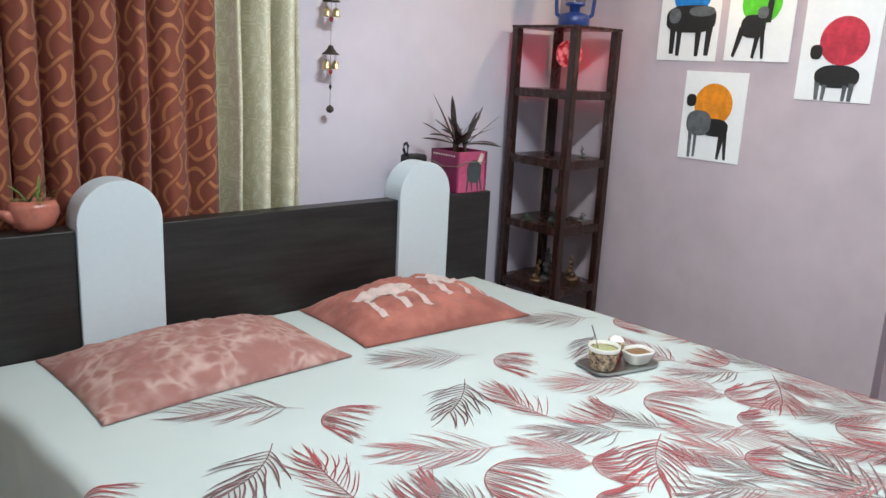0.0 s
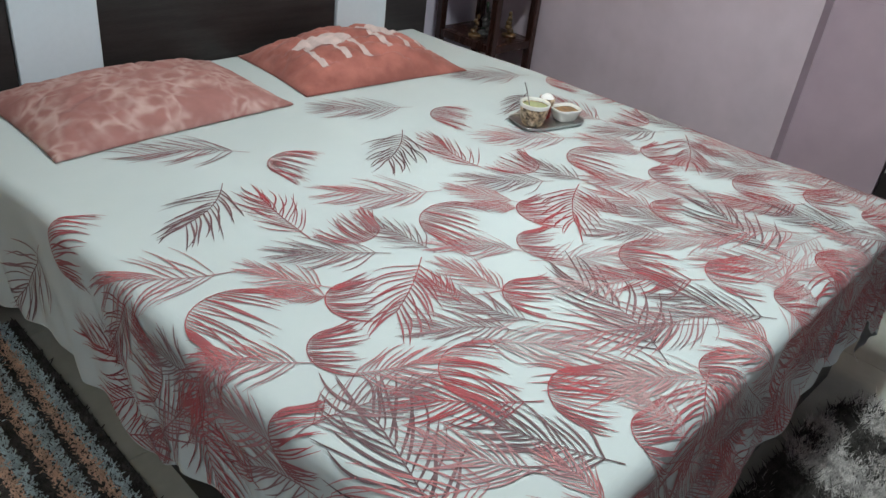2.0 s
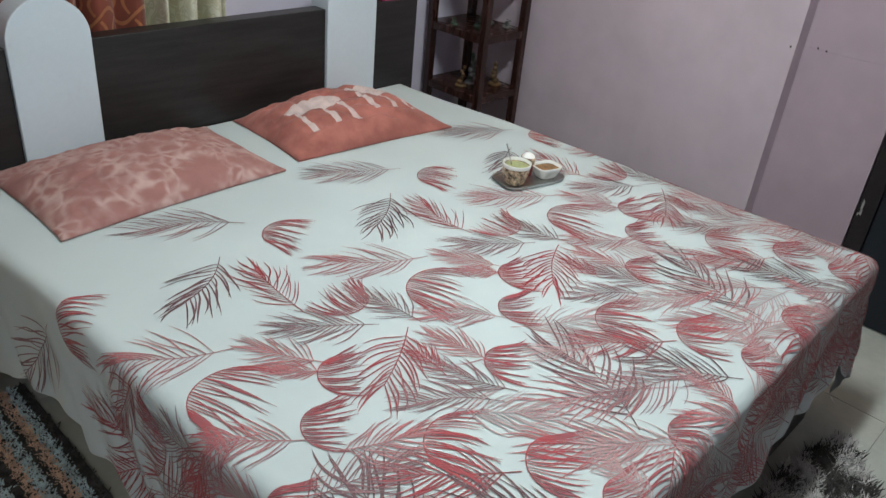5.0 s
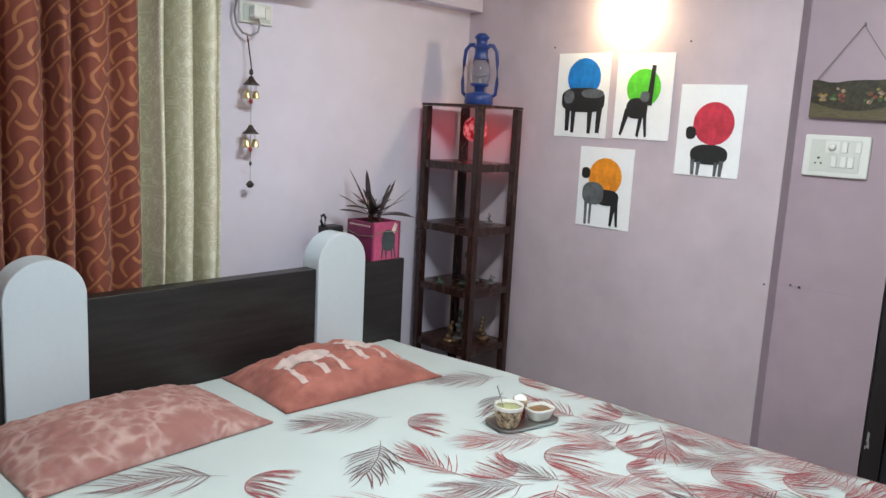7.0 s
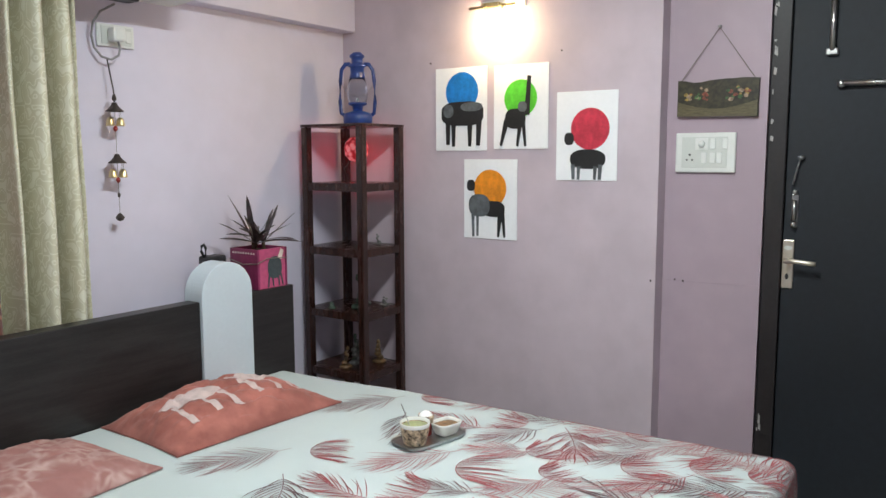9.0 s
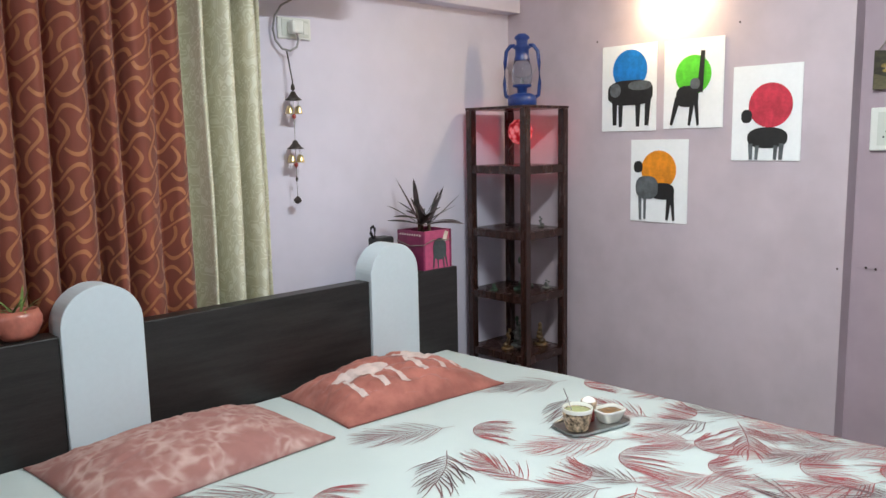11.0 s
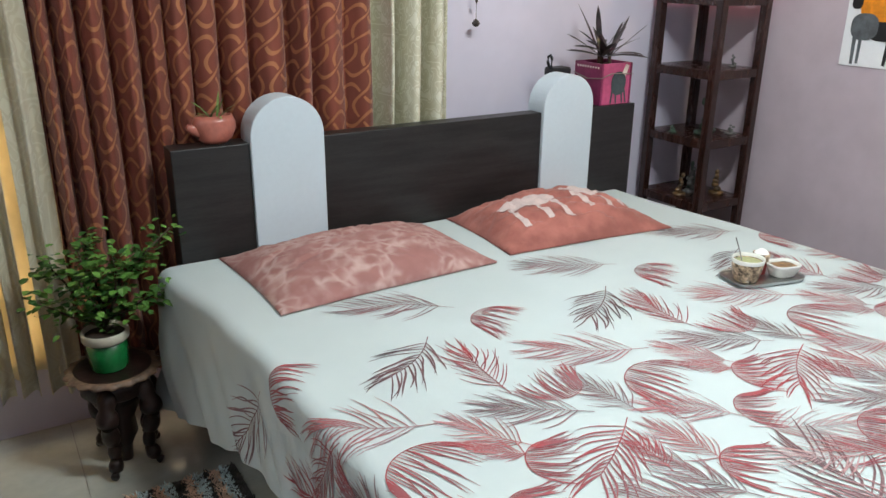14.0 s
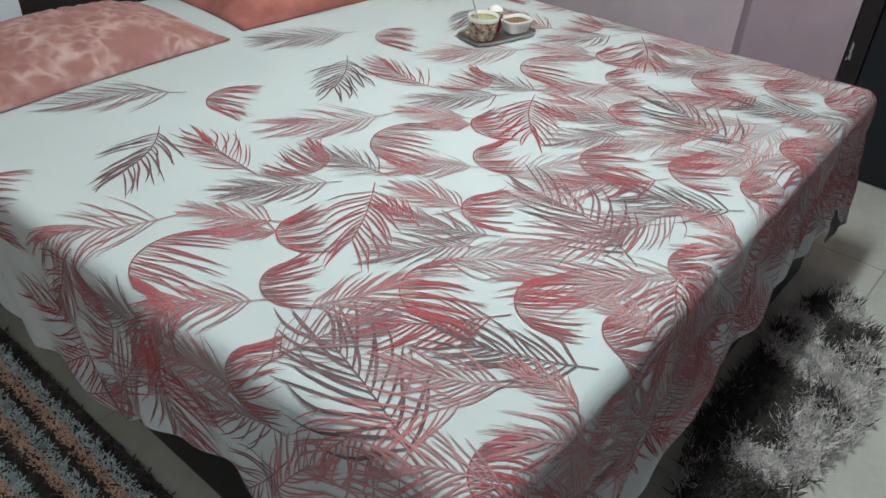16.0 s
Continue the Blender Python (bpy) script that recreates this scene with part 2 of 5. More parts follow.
M = {
    "wall": surface("lilac_wall_paint", (0.665, 0.625, 0.735), 0.55, vary=0.045, big=1.6, fine=9, relief=0.03),
    # east wall: lilac paint darkened in colour, as less light falls there
    "wall_r": surface("dimmed_lilac_paint", (0.53, 0.445, 0.495), 0.5, vary=0.10, big=1.3, fine=7, relief=0.03),
    "white": surface("white_ceiling_paint", (0.8, 0.79, 0.78), 0.7, vary=0.03),
    "tile": surface("glossy_floor_tile", (0.47, 0.48, 0.43), 0.16, vary=0.08, big=4, fine=30, relief=0.0, coat=0.3),
    "grout": surface("grout", (0.30, 0.30, 0.28), 0.8),
    "dark_wood": surface("dark_laminate", (0.016, 0.0145, 0.0145), 0.42, vary=0.5, big=3, fine=45, relief=0.08, stretch=(1.2, 8, 14)),
    "post": surface("pale_grey_laminate", (0.585, 0.665, 0.72), 0.4, vary=0.03, big=3),
    "shelf_wood": surface("red_brown_wood", (0.030, 0.0115, 0.0085), 0.26, vary=0.4, big=5, fine=60, relief=0.08, stretch=(6, 6, 1)),
    "sheet": cloth("mint_white_cotton", (0.495, 0.560, 0.562), 0.03, 0.8, big=3),
    "print_red": cloth("red_leaf_ink", (0.385, 0.056, 0.066), 0.08, 0.8, big=9, alt=(0.24, 0.075, 0.085), sheen=0.20),
    "print_pink": cloth("dusty_pink_leaf_ink", (0.45, 0.150, 0.155), 0.08, 0.8, big=9, alt=(0.33, 0.180, 0.190), sheen=0.20),
    "print_grey": cloth("mauve_grey_leaf_ink", (0.20, 0.128, 0.138), 0.08, 0.8, big=9, alt=(0.27, 0.14, 0.148), sheen=0.20),
    "print_dark": cloth("dark_plum_leaf_ink", (0.095, 0.056, 0.064), 0.08, 0.8, big=9, alt=(0.18, 0.090, 0.098), sheen=0.20),
    "print_pale": cloth("pale_leaf_ink", (0.46, 0.35, 0.355), 0.08, 0.8, big=9, alt=(0.40, 0.215, 0.215), sheen=0.28),
    "pillow_a": blotched("blotched_pink_cotton", (0.322, 0.146, 0.132), (0.51, 0.350, 0.318)),
    "pillow_b": cloth("terracotta_cotton", (0.330, 0.102, 0.080), 0.2, 0.85, big=9, alt=(0.38, 0.132, 0.105)),
    "pillow_print": cloth("cream_pillow_print", (0.58, 0.46, 0.44), 0.1, big=30),
    "red_curtain": wavy_brocade("red_brown_brocade", (0.20, 0.044, 0.024), (0.42, 0.155, 0.060), 0.087),
    "grey_curtain": damask("pale_cream_damask", (0.60, 0.57, 0.42), (0.70, 0.68, 0.55), 30.0, 0.03),
    "left_curtain": damask("grey_cream_damask", (0.68, 0.63, 0.48), (0.73, 0.69, 0.55), 20.0, 0.22),
    "sheer": cloth("yellow_lining", (0.86, 0.77, 0.56), 0.15, 0.8, sheer=0.55),
    "rod": surface("brown_rod", (0.12, 0.07, 0.04), 0.4),
    "outside": glowing("lit_outdoors", (1.0, 0.86, 0.62), 1.8),
    "paper": surface("drawing_paper", (0.85, 0.86, 0.88), 0.8, vary=0.03, big=6, relief=0.0),
    "ink": surface("black_ink", (0.012, 0.012, 0.013), 0.6, vary=0.4),
    "ink_grey": surface("grey_ink_wash", (0.10, 0.11, 0.12), 0.6, vary=0.35, big=20),
    "blue": surface("blue_wash", (0.004, 0.17, 0.52), 0.6, vary=0.3, big=14),
    "green": surface("green_wash", (0.10, 0.56, 0.03), 0.6, vary=0.25, big=14),
    "red": surface("crimson_wash", (0.52, 0.03, 0.06), 0.6, vary=0.3, big=14),
    "orange": surface("orange_wash", (0.74, 0.25, 0.01), 0.6, vary=0.25, big=14),
    "brass": surface("pale_brass", (0.70, 0.57, 0.31), 0.3, 1.0, vary=0.25),
    "bronze": surface("dark_bronze", (0.07, 0.055, 0.05), 0.45, 0.6, vary=0.3),
    "steel": surface("brushed_steel", (0.42, 0.42, 0.41), 0.3, 1.0, vary=0.15),
    "lever": surface("champagne_metal", (0.55, 0.50, 0.42), 0.35, 0.8, vary=0.1),
    "plastic": surface("white_plastic", (0.74, 0.75, 0.72), 0.35, vary=0.03),
    "plastic_b": surface("ivory_plastic", (0.62, 0.64, 0.60), 0.35, vary=0.03),
    "cable": surface("grey_cable", (0.24, 0.23, 0.24), 0.5),
    "black": surface("black_plastic", (0.014, 0.014, 0.016), 0.5, vary=0.3),
    # the recess's shade is put into this darker mauve
    "recess": surface("shaded_recess_paint", (0.42, 0.325, 0.375), 0.5, vary=0.09, big=1.4, fine=7, relief=0.03),
    "door": surface("blue_black_door", (0.006, 0.009, 0.014), 0.62, vary=0.3, big=2, fine=40),
    "frame": surface("dark_door_frame", (0.013, 0.010, 0.011), 0.5, vary=0.4),
    "chipped": surface("chipped_plaster", (0.36, 0.34, 0.33), 0.9, vary=0.4, big=20, relief=0.5),
    "lantern": surface("blue_enamel", (0.010, 0.038, 0.20), 0.3, vary=0.2, coat=0.2),
    "clear": glass("lantern_glass", (0.85, 0.9, 0.95)),
    "terracotta": surface("glazed_terracotta", (0.44, 0.14, 0.10), 0.3, vary=0.25, coat=0.4),
    "soil": surface("potting_soil", (0.035, 0.022, 0.015), 0.95, vary=0.5, big=40, relief=0.8),
    "leaf": surface("green_leaf", (0.075, 0.20, 0.035), 0.42, vary=0.45, big=25),
    "leaf_dark": surface("dark_strap_leaf", (0.028, 0.034, 0.026), 0.4, vary=0.5, big=14, alt=(0.05, 0.03, 0.035)),
    "leaf_spider": surface("striped_leaf", (0.16, 0.25, 0.07), 0.45, vary=0.5, big=40),
    "bark": surface("bark", (0.075, 0.045, 0.03), 0.9, vary=0.4, big=30, relief=0.6),
    "magenta": surface("magenta_paint", (0.20, 0.018, 0.075), 0.5, vary=0.25),
    "rose": surface("rose_paint", (0.46, 0.075, 0.17), 0.5, vary=0.2),
    "teal": surface("slate_paint", (0.045, 0.06, 0.065), 0.5, vary=0.3),
    "ivory": surface("ivory_paint", (0.72, 0.62, 0.55), 0.6, vary=0.1),
    "pot_green": surface("green_glaze", (0.008, 0.15, 0.035), 0.25, vary=0.3, coat=0.3),
    "cream": surface("cream_glaze", (0.62, 0.58, 0.47), 0.35, vary=0.15),
    "carved": surface("carved_dark_wood", (0.022, 0.011, 0.009), 0.32, vary=0.55, big=20, relief=0.5),
    "stool_rim": surface("worn_wood_rim", (0.20, 0.125, 0.085), 0.5, vary=0.45, big=25, fine=80),
    "plaque": surface("painted_wood", (0.032, 0.026, 0.012), 0.45, vary=0.5, big=30),
    "string": surface("jute_string", (0.23, 0.20, 0.17), 0.9),
    "ceramic": surface("white_ceramic", (0.76, 0.76, 0.72), 0.2, vary=0.05, coat=0.3),
    "mug": surface("patterned_glaze", (0.17, 0.085, 0.05), 0.3, vary=0.9, big=70, fine=110, alt=(0.40, 0.30, 0.20)),
    "soup": surface("green_soup", (0.31, 0.33, 0.15), 0.35, vary=0.2, big=60),
    "sauce": surface("brown_relish", (0.20, 0.10, 0.03), 0.4, vary=0.5, big=60),
    "candle_red": surface("red_glaze", (0.34, 0.035, 0.03), 0.35, vary=0.2),
    "foam": surface("white_foam", (0.85, 0.84, 0.82), 0.8, vary=0.04),
    "globe": glass_globe("red_globe_glass"),
    "bulb": glowing("lit_bulb", (1.0, 0.85, 0.58), 20.0),
    "tube": glowing("lit_tube", (0.94, 0.97, 1.0), 6.0),
    "rug_blue": surface("blue_grey_pile", (0.60, 0.73, 0.75), 0.95, vary=0.3, big=30, fine=200),
    "rug_brown": surface("tan_pile", (0.82, 0.55, 0.41), 0.95, vary=0.3, big=30, fine=200),
    "rug_black": surface("black_pile", (0.075, 0.07, 0.065), 0.95, vary=0.6, big=30, fine=200),
    "fur_white": surface("white_pile", (0.58, 0.56, 0.54), 0.95, vary=0.4, big=30, fine=200),
    "cupboard": surface("dark_cupboard", (0.03, 0.02, 0.016), 0.45, vary=0.3, stretch=(8, 8, 1)),
    "fig_a": surface("dull_green_figurine", (0.05, 0.09, 0.06), 0.4, vary=0.5, big=60),
    "fig_b": surface("gilt_brown_figurine", (0.10, 0.055, 0.022), 0.35, vary=0.7, big=60),
    "fig_c": surface("grey_figurine", (0.12, 0.12, 0.115), 0.4, vary=0.6, big=60),
}

# ---- shapes ----


def part(name, bm, material, parent=None, label="", smooth=False):
    """Links a bmesh as one mesh object under a thing or a part."""
    me = bpy.data.meshes.new(name)
    bm.normal_update()
    bm.to_mesh(me)
    bm.free()
    me.materials.append(M[material] if isinstance(material, str) else material)
    if smooth:
        me.polygons.foreach_set("use_smooth", [True] * len(me.polygons))
    ob = new(name, me)
    ob.parent = parent
    if label:
        tagged(ob, label)
    return ob


def thing(name, label, category, at=(0, 0, 0), group="", kind="", m=None):
    ob = new(name)
    ob.empty_display_size = 0.05
    ob.matrix_world = m if m is not None else Matrix.Translation(at)
    bpy.context.view_layer.update()
    return tagged(ob, label, category, group, kind)


def box(lo, hi, bevel=0.0, bm=None, segs=2):
    own = bmesh.new()
    bmesh.ops.create_cube(own, size=1)
    for v in own.verts:
        v.co = Vector([lo[i] + (v.co[i] + 0.5) * (hi[i] - lo[i]) for i in range(3)])
    if bevel:
        bmesh.ops.bevel(own, geom=own.edges[:] + own.verts[:], offset=bevel, segments=segs, profile=0.5, affect="EDGES")
    return joined(own, bm)


def joined(own, bm):
    if bm is None:
        return own
    me = bpy.data.meshes.new("tmp")
    own.to_mesh(me)
    own.free()
    bm.from_mesh(me)
    bpy.data.meshes.remove(me)
    return bm


def lathe(profile, n=32, at=(0, 0, 0), bm=None, squash=(1, 1)):
    """A turned form from (radius, height) pairs."""
    bm = bm or bmesh.new()
    rings = []
    for r, z in profile:
        if r < 1e-5:
            rings.append([bm.verts.new((at[0], at[1], at[2] + z))])
        else:
            rings.append([bm.verts.new((at[0] + squash[0] * r * math.cos(a), at[1] + squash[1] * r * math.sin(a), at[2] + z))
                          for a in (math.tau * k / n for k in range(n))])
    for a, b in zip(rings, rings[1:]):
        for k in range(n):
            l = (k + 1) % n
            if len(a) == 1 and len(b) == 1:
                continue
            if len(a) == 1:
                bm.faces.new((a[0], b[k], b[l]))
            elif len(b) == 1:
                bm.faces.new((a[k], b[0], a[l]))
            else:
                bm.faces.new((a[k], b[k], b[l], a[l]))
    bmesh.ops.recalc_face_normals(bm, faces=bm.faces[:])
    return bm


def tube(points, radius, n=8, bm=None, taper=None, radii=None):
    bm = bm or bmesh.new()
    pts = [Vector(p) for p in points]
    rings = []
    for i, p in enumerate(pts):
        d = (pts[min(i + 1, len(pts) - 1)] - pts[max(i - 1, 0)]).normalized()
        side = d.cross(Vector((0, 0, 1)))
        side = side.normalized() if side.length > 1e-3 else Vector((1, 0, 0))
        up = side.cross(d).normalized()
        r = radii[i] if radii else radius if taper is None else radius * (1 + (taper - 1) * i / (len(pts) - 1))
        rings.append([bm.verts.new(p + r * (math.cos(a) * side + math.sin(a) * up)) for a in (math.tau * k / n for k in range(n))])
    for a, b in zip(rings, rings[1:]):
        for k in range(n):
            bm.faces.new((a[k], a[(k + 1) % n], b[(k + 1) % n], b[k]))
    bm.faces.new(rings[0][::-1])
    bm.faces.new(rings[-1])
    return bm


def prism(outline, axis, lo, hi, bm=None):
    """A flat outline pushed out along an axis from lo to hi. Outline in the two other axes, in x, y, z order."""
    bm = bm or bmesh.new()

    def put(p, w):
        q = list(p)
        q.insert(axis, w)
        return bm.verts.new(q)
    a, b = [put(p, lo) for p in outline], [put(p, hi) for p in outline]
    made = [bm.faces.new(a), bm.faces.new(b[::-1])]
    for k in range(len(a)):
        l = (k + 1) % len(a)
        made.append(bm.faces.new((a[l], a[k], b[k], b[l])))
    bmesh.ops.recalc_face_normals(bm, faces=made)
    return bm


def disc(cx, cy, rx, ry, n=36, a0=0.0, a1=math.tau):
    return [(cx + rx * math.cos(a0 + (a1 - a0) * k / n), cy + ry * math.sin(a0 + (a1 - a0) * k / n)) for k in range(n + (a1 - a0 < math.tau - 1e-6))]


def setting(name, bm, material, label, category):
    return tagged(part(name, bm, material), label, category, kind="structure")


# ---- the room ----
XR, YB, TOP = 3.142, 3.10, 2.62
XL, YF = -1.5, -1.7
# floor slab with its tiles laid on it (added last)
floor = setting("floor", box((XL, YF, -0.10), (3.6, YB + 0.2, -0.006)), "grout", "glossy pale grey vitrified tile floor", "floor")
bm = box((XL, YB, 0), (-0.75, YB + 0.15, TOP))
box((1.28, YB, 0), (XR + 0.3, YB + 0.15, TOP), bm=bm)
box((-0.75, YB, 0), (1.28, YB + 0.15, 0.24), bm=bm)
box((-0.75, YB, 2.02), (1.28, YB + 0.15, TOP), bm=bm)
setting("wall_north", bm, "wall", "pale lilac painted plaster wall with a window opening", "wall")
# dimmer light on this side is put into the wall's colour
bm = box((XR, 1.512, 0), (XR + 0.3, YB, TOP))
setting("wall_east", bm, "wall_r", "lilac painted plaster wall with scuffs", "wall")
# set-back walls by the door, their shade carried by a darker colour
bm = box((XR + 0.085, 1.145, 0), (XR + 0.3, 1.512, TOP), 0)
setting("wall_east_recess", bm, "recess", "mauve recessed wall beside the door, darkened in colour for shade", "wall")
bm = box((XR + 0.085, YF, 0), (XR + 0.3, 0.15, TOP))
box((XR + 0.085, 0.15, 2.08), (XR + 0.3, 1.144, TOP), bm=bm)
setting("wall_east_door", bm, "recess", "mauve wall over the door, darkened in colour for shade", "wall")
setting("wall_west", box((XL - 0.15, YF, 0), (XL, YB, TOP)), "wall", "plain lilac painted wall", "wall")
setting("wall_south", box((XL, YF - 0.15, 0), (3.6, YF, TOP)), "wall", "plain lilac painted wall", "wall")
setting("ceiling", box((XL, YF, TOP), (3.6, YB, TOP + 0.12)), "white", "plain white ceiling", "ceiling")
setting("beam", box((XL, YB - 0.08, 2.062), (XR, YB, TOP), 0.004), "wall", "lilac painted beam along the wall", "beam")
# evening light outside the window
setting("backdrop", box((-1.6, 3.7, -0.3), (2.3, 3.72, 2.6)), "outside", "warm glow outside the window", "backdrop")

# window frame behind the curtains
win = thing("window_1", "dark framed window hidden behind curtains", "window", (0.375, YB, 0), kind="structure")
for i, (lo, hi) in enumerate((((-0.745, YB + 0.03, 0.245), (-0.69, YB + 0.09, 2.015)), ((1.22, YB + 0.03, 0.245), (1.275, YB + 0.09, 2.015)),
                              ((-0.69, YB + 0.03, 0.245), (1.22, YB + 0.09, 0.30)), ((-0.69, YB + 0.03, 1.96), (1.22, YB + 0.09, 2.015)),
                              ((0.35, YB + 0.03, 0.30), (0.40, YB + 0.09, 1.96)))):
    b2 = box(lo, hi, 0.003)
    b2.transform(Matrix.Translation((-0.375, -YB, 0)))
    part("window_frame", b2, "frame", win)


# ---- door ----
def build_door():
    x = XR + 0.105
    door = thing("door_1", "closed blue-black flush door with metal bolts and lever", "door", (x, 0.62, 0), kind="structure")

    def add(name, b2, mat, parent=door, label="", smooth=False):
        b2.transform(Matrix.Translation((-x, -0.62, 0)))
        return part(name, b2, mat, parent, label, smooth)
    leaf = add("panel", box((x, 0.20, 0.005), (x + 0.04, 1.075, 2.02), 0.003), "door")
    add("frame", box((x - 0.012, 1.078, 0), (x + 0.06, 1.142, 2.078), 0.004), "frame")
    add("frame", box((x - 0.012, 0.152, 0), (x + 0.06, 0.195, 2.08), 0.003), "frame")
    add("frame", box((x - 0.012, 0.196, 2.024), (x + 0.06, 1.077, 2.078), 0.003), "frame")
    # lever set
    plate = add("lock_plate", box((x - 0.008, 1.035, 0.985), (x - 0.0005, 1.078 - 0.004, 1.165), 0.004), "lever", label="champagne metal lock plate")
    lev = tube([(x - 0.008, 1.055, 1.09), (x - 0.045, 1.055, 1.09), (x - 0.052, 1.03, 1.092), (x - 0.052, 0.975, 1.088), (x - 0.048, 0.955, 1.086)], 0.009, 10)
    b2 = add("lever", lev, "lever", smooth=True)
    b2 = add("keyhole", prism(disc(1.055, 1.03, 0.006, 0.011, 16), 0, x - 0.0102, x - 0.0092), "black")
    add("keyhole", prism(disc(1.055, 1.135, 0.014, 0.008, 16), 0, x - 0.0102, x - 0.0092), "plastic_b")
    # tower bolt
    bolt = bmesh.new()
    box((x - 0.006, 1.028, 1.21), (x - 0.0005, 1.052, 1.33), 0.003, bolt)
    add("bolt_plate", bolt, "steel")
    add("bolt", tube([(x - 0.015, 1.04, 1.235), (x - 0.015, 1.04, 1.31)], 0.008, 10), "steel", smooth=True)
    add("bolt_knob", lathe([(0, -0.012), (0.011, -0.008), (0.011, 0.008), (0, 0.012)], 12, (x - 0.015, 1.04, 1.222)), "steel", smooth=True)
    add("bolt_knob", lathe([(0, -0.010), (0.009, -0.006), (0.009, 0.006), (0, 0.010)], 12, (x - 0.012, 1.04, 1.337)), "steel", smooth=True)
    # safety chain
    chain = [(x - 0.012, 1.028 - 0.0, 1.46), (x - 0.016, 1.035, 1.43), (x - 0.016, 1.043, 1.39), (x - 0.012, 1.05, 1.365)]
    add("chain", tube(chain, 0.0032, 6), "steel", smooth=True)
    add("chain_stud", lathe([(0, -0.008), (0.012, -0.005), (0.012, 0.005), (0, 0.008)], 12, (x - 0.010, 1.026, 1.462)), "steel", smooth=True)
    # aldrop and top bolt
    add("top_bolt", tube([(x - 0.014, 0.945, 1.83), (x - 0.014, 0.945, 2.015)], 0.010, 10), "steel", smooth=True)
    add("bolt_foot", box((x - 0.02, 0.925, 1.815), (x - 0.0005, 0.965, 1.838), 0.004), "steel")
    add("aldrop", tube([(x - 0.016, 0.915, 1.716), (x - 0.016, 0.66, 1.714)], 0.010, 10), "steel", smooth=True)
    add("aldrop_end", lathe([(0, -0.014), (0.013, -0.010), (0.013, 0.010), (0, 0.014)], 12, (x - 0.014, 0.91, 1.716)), "steel", smooth=True)
    # wall edge with flaking paint
    rnd = random.Random(5)
    b2 = bmesh.new()
    for k in range(17):
        z = rnd.choice((rnd.uniform(1.5, 2.05), rnd.uniform(0.1, 0.5)))
        w, h = rnd.uniform(0.002, 0.007), rnd.uniform(0.006, 0.05)
        y = 1.130 + rnd.uniform(-0.006, 0.003)
        prism([(y + rnd.uniform(-w, 0), z - h / 2), (y + w, z - h * rnd.uniform(0.2, 0.5)), (y + w * 0.8, z + h / 2), (y - w * 0.7, z + h * 0.3)], 0, x - 0.0145, x - 0.0125, b2)
    add("flaked_paint", b2, "chipped")
    return door


build_door()


# ---- bed ----
X0, X1, Y0, Y1, ZT, RB = 0.68, 2.51, 0.845, 2.812, 0.594, 0.038
YH = 2.82


def build_bed():
    bed = thing("bed", "dark laminate double bed with two pale arched headboard posts", "bed", (1.57, 1.86, 0))

    def add(name, bm, mat, label="", smooth=False):
        bm.transform(Matrix.Translation((-1.57, -1.86, 0)))
        return part(name, bm, mat, bed, label, smooth)
    add("base", box((0.775, 0.93, 0.02), (2.39, 2.815, 0.30), 0.004), "dark_wood")
    add("side_rail", box((0.750, 0.91, 0.06), (0.774, 2.815, 0.36), 0.003), "dark_wood")
    add("side_rail", box((2.391, 0.91, 0.06), (2.413, 2.815, 0.36), 0.003), "dark_wood")
    add("foot_rail", box((0.750, 0.886, 0.06), (2.413, 0.909, 0.36), 0.003), "dark_wood")
    add("mattress", box((0.775, 0.91, 0.365), (2.39, 2.81, 0.566), 0.03, segs=3), "sheet", "white mattress under the bedsheet")
    for a, b, t in ((0.662, 0.896, 0.09), (1.136, 2.013, 0.065), (2.255, 2.487, 0.19)):
        add("headboard_panel", box((a, YH, 0.03), (b, YH + t, 0.943), 0.003), "dark_wood", "dark wood-grain headboard panel")
    for a, b in ((0.897, 1.135), (2.014, 2.254)):
        r = (b - a) / 2
        outline = [(a, 0.03), (b, 0.03)] + disc((a + b) / 2, 0.957, r, r, 28, 0, math.pi)
        bm = prism(outline, 1, YH - 0.012, YH + 0.088)
        ed = [e for e in bm.edges if abs(e.verts[0].co.y - e.verts[1].co.y) < 1e-5 and len(e.link_faces) == 2]
        bmesh.ops.bevel(bm, geom=ed, offset=0.002, segments=1, affect="EDGES")
        add("arched_post", bm, "post", "pale grey arched headboard post")
    add("ledge", box((2.13, YH + 0.0885, 0.92), (2.254, YH + 0.19, 0.943), 0.002), "dark_wood")
    return bed


build_bed()


def eased(x, knots):
    """A smooth curve through a few (place, value) knots."""
    if x <= knots[0][0]:
        return knots[0][1]
    for (p, a), (q, b) in zip(knots, knots[1:]):
        if x < q:
            t = (x - p) / (q - p)
            return a + (b - a) * t * t * (3 - 2 * t)
    return knots[-1][1]


# the folds along both sides and the foot, which run a little askew
def side_left(v):
    return eased(v, ((1.0, 0.728), (1.25, 0.704), (1.5, 0.684), (2.1, 0.668), (2.4, 0.642), (2.78, 0.584)))


def side_right(v):
    return eased(v, ((0.9, 2.575), (1.1, 2.56), (1.5, 2.53), (2.15, 2.505), (2.8, 2.44)))


def foot(u):
    return 0.830 + 0.027 * (min(max(u, X0), X1) - X0)


def hem_left(v):
    return eased(v, ((1.25, 0.225), (1.48, 0.245), (1.67, 0.335), (1.83, 0.285), (2.0, 0.295), (2.17, 0.30), (2.52, 0.375), (2.8, 0.42))) + 0.006 * math.sin(17 * v)


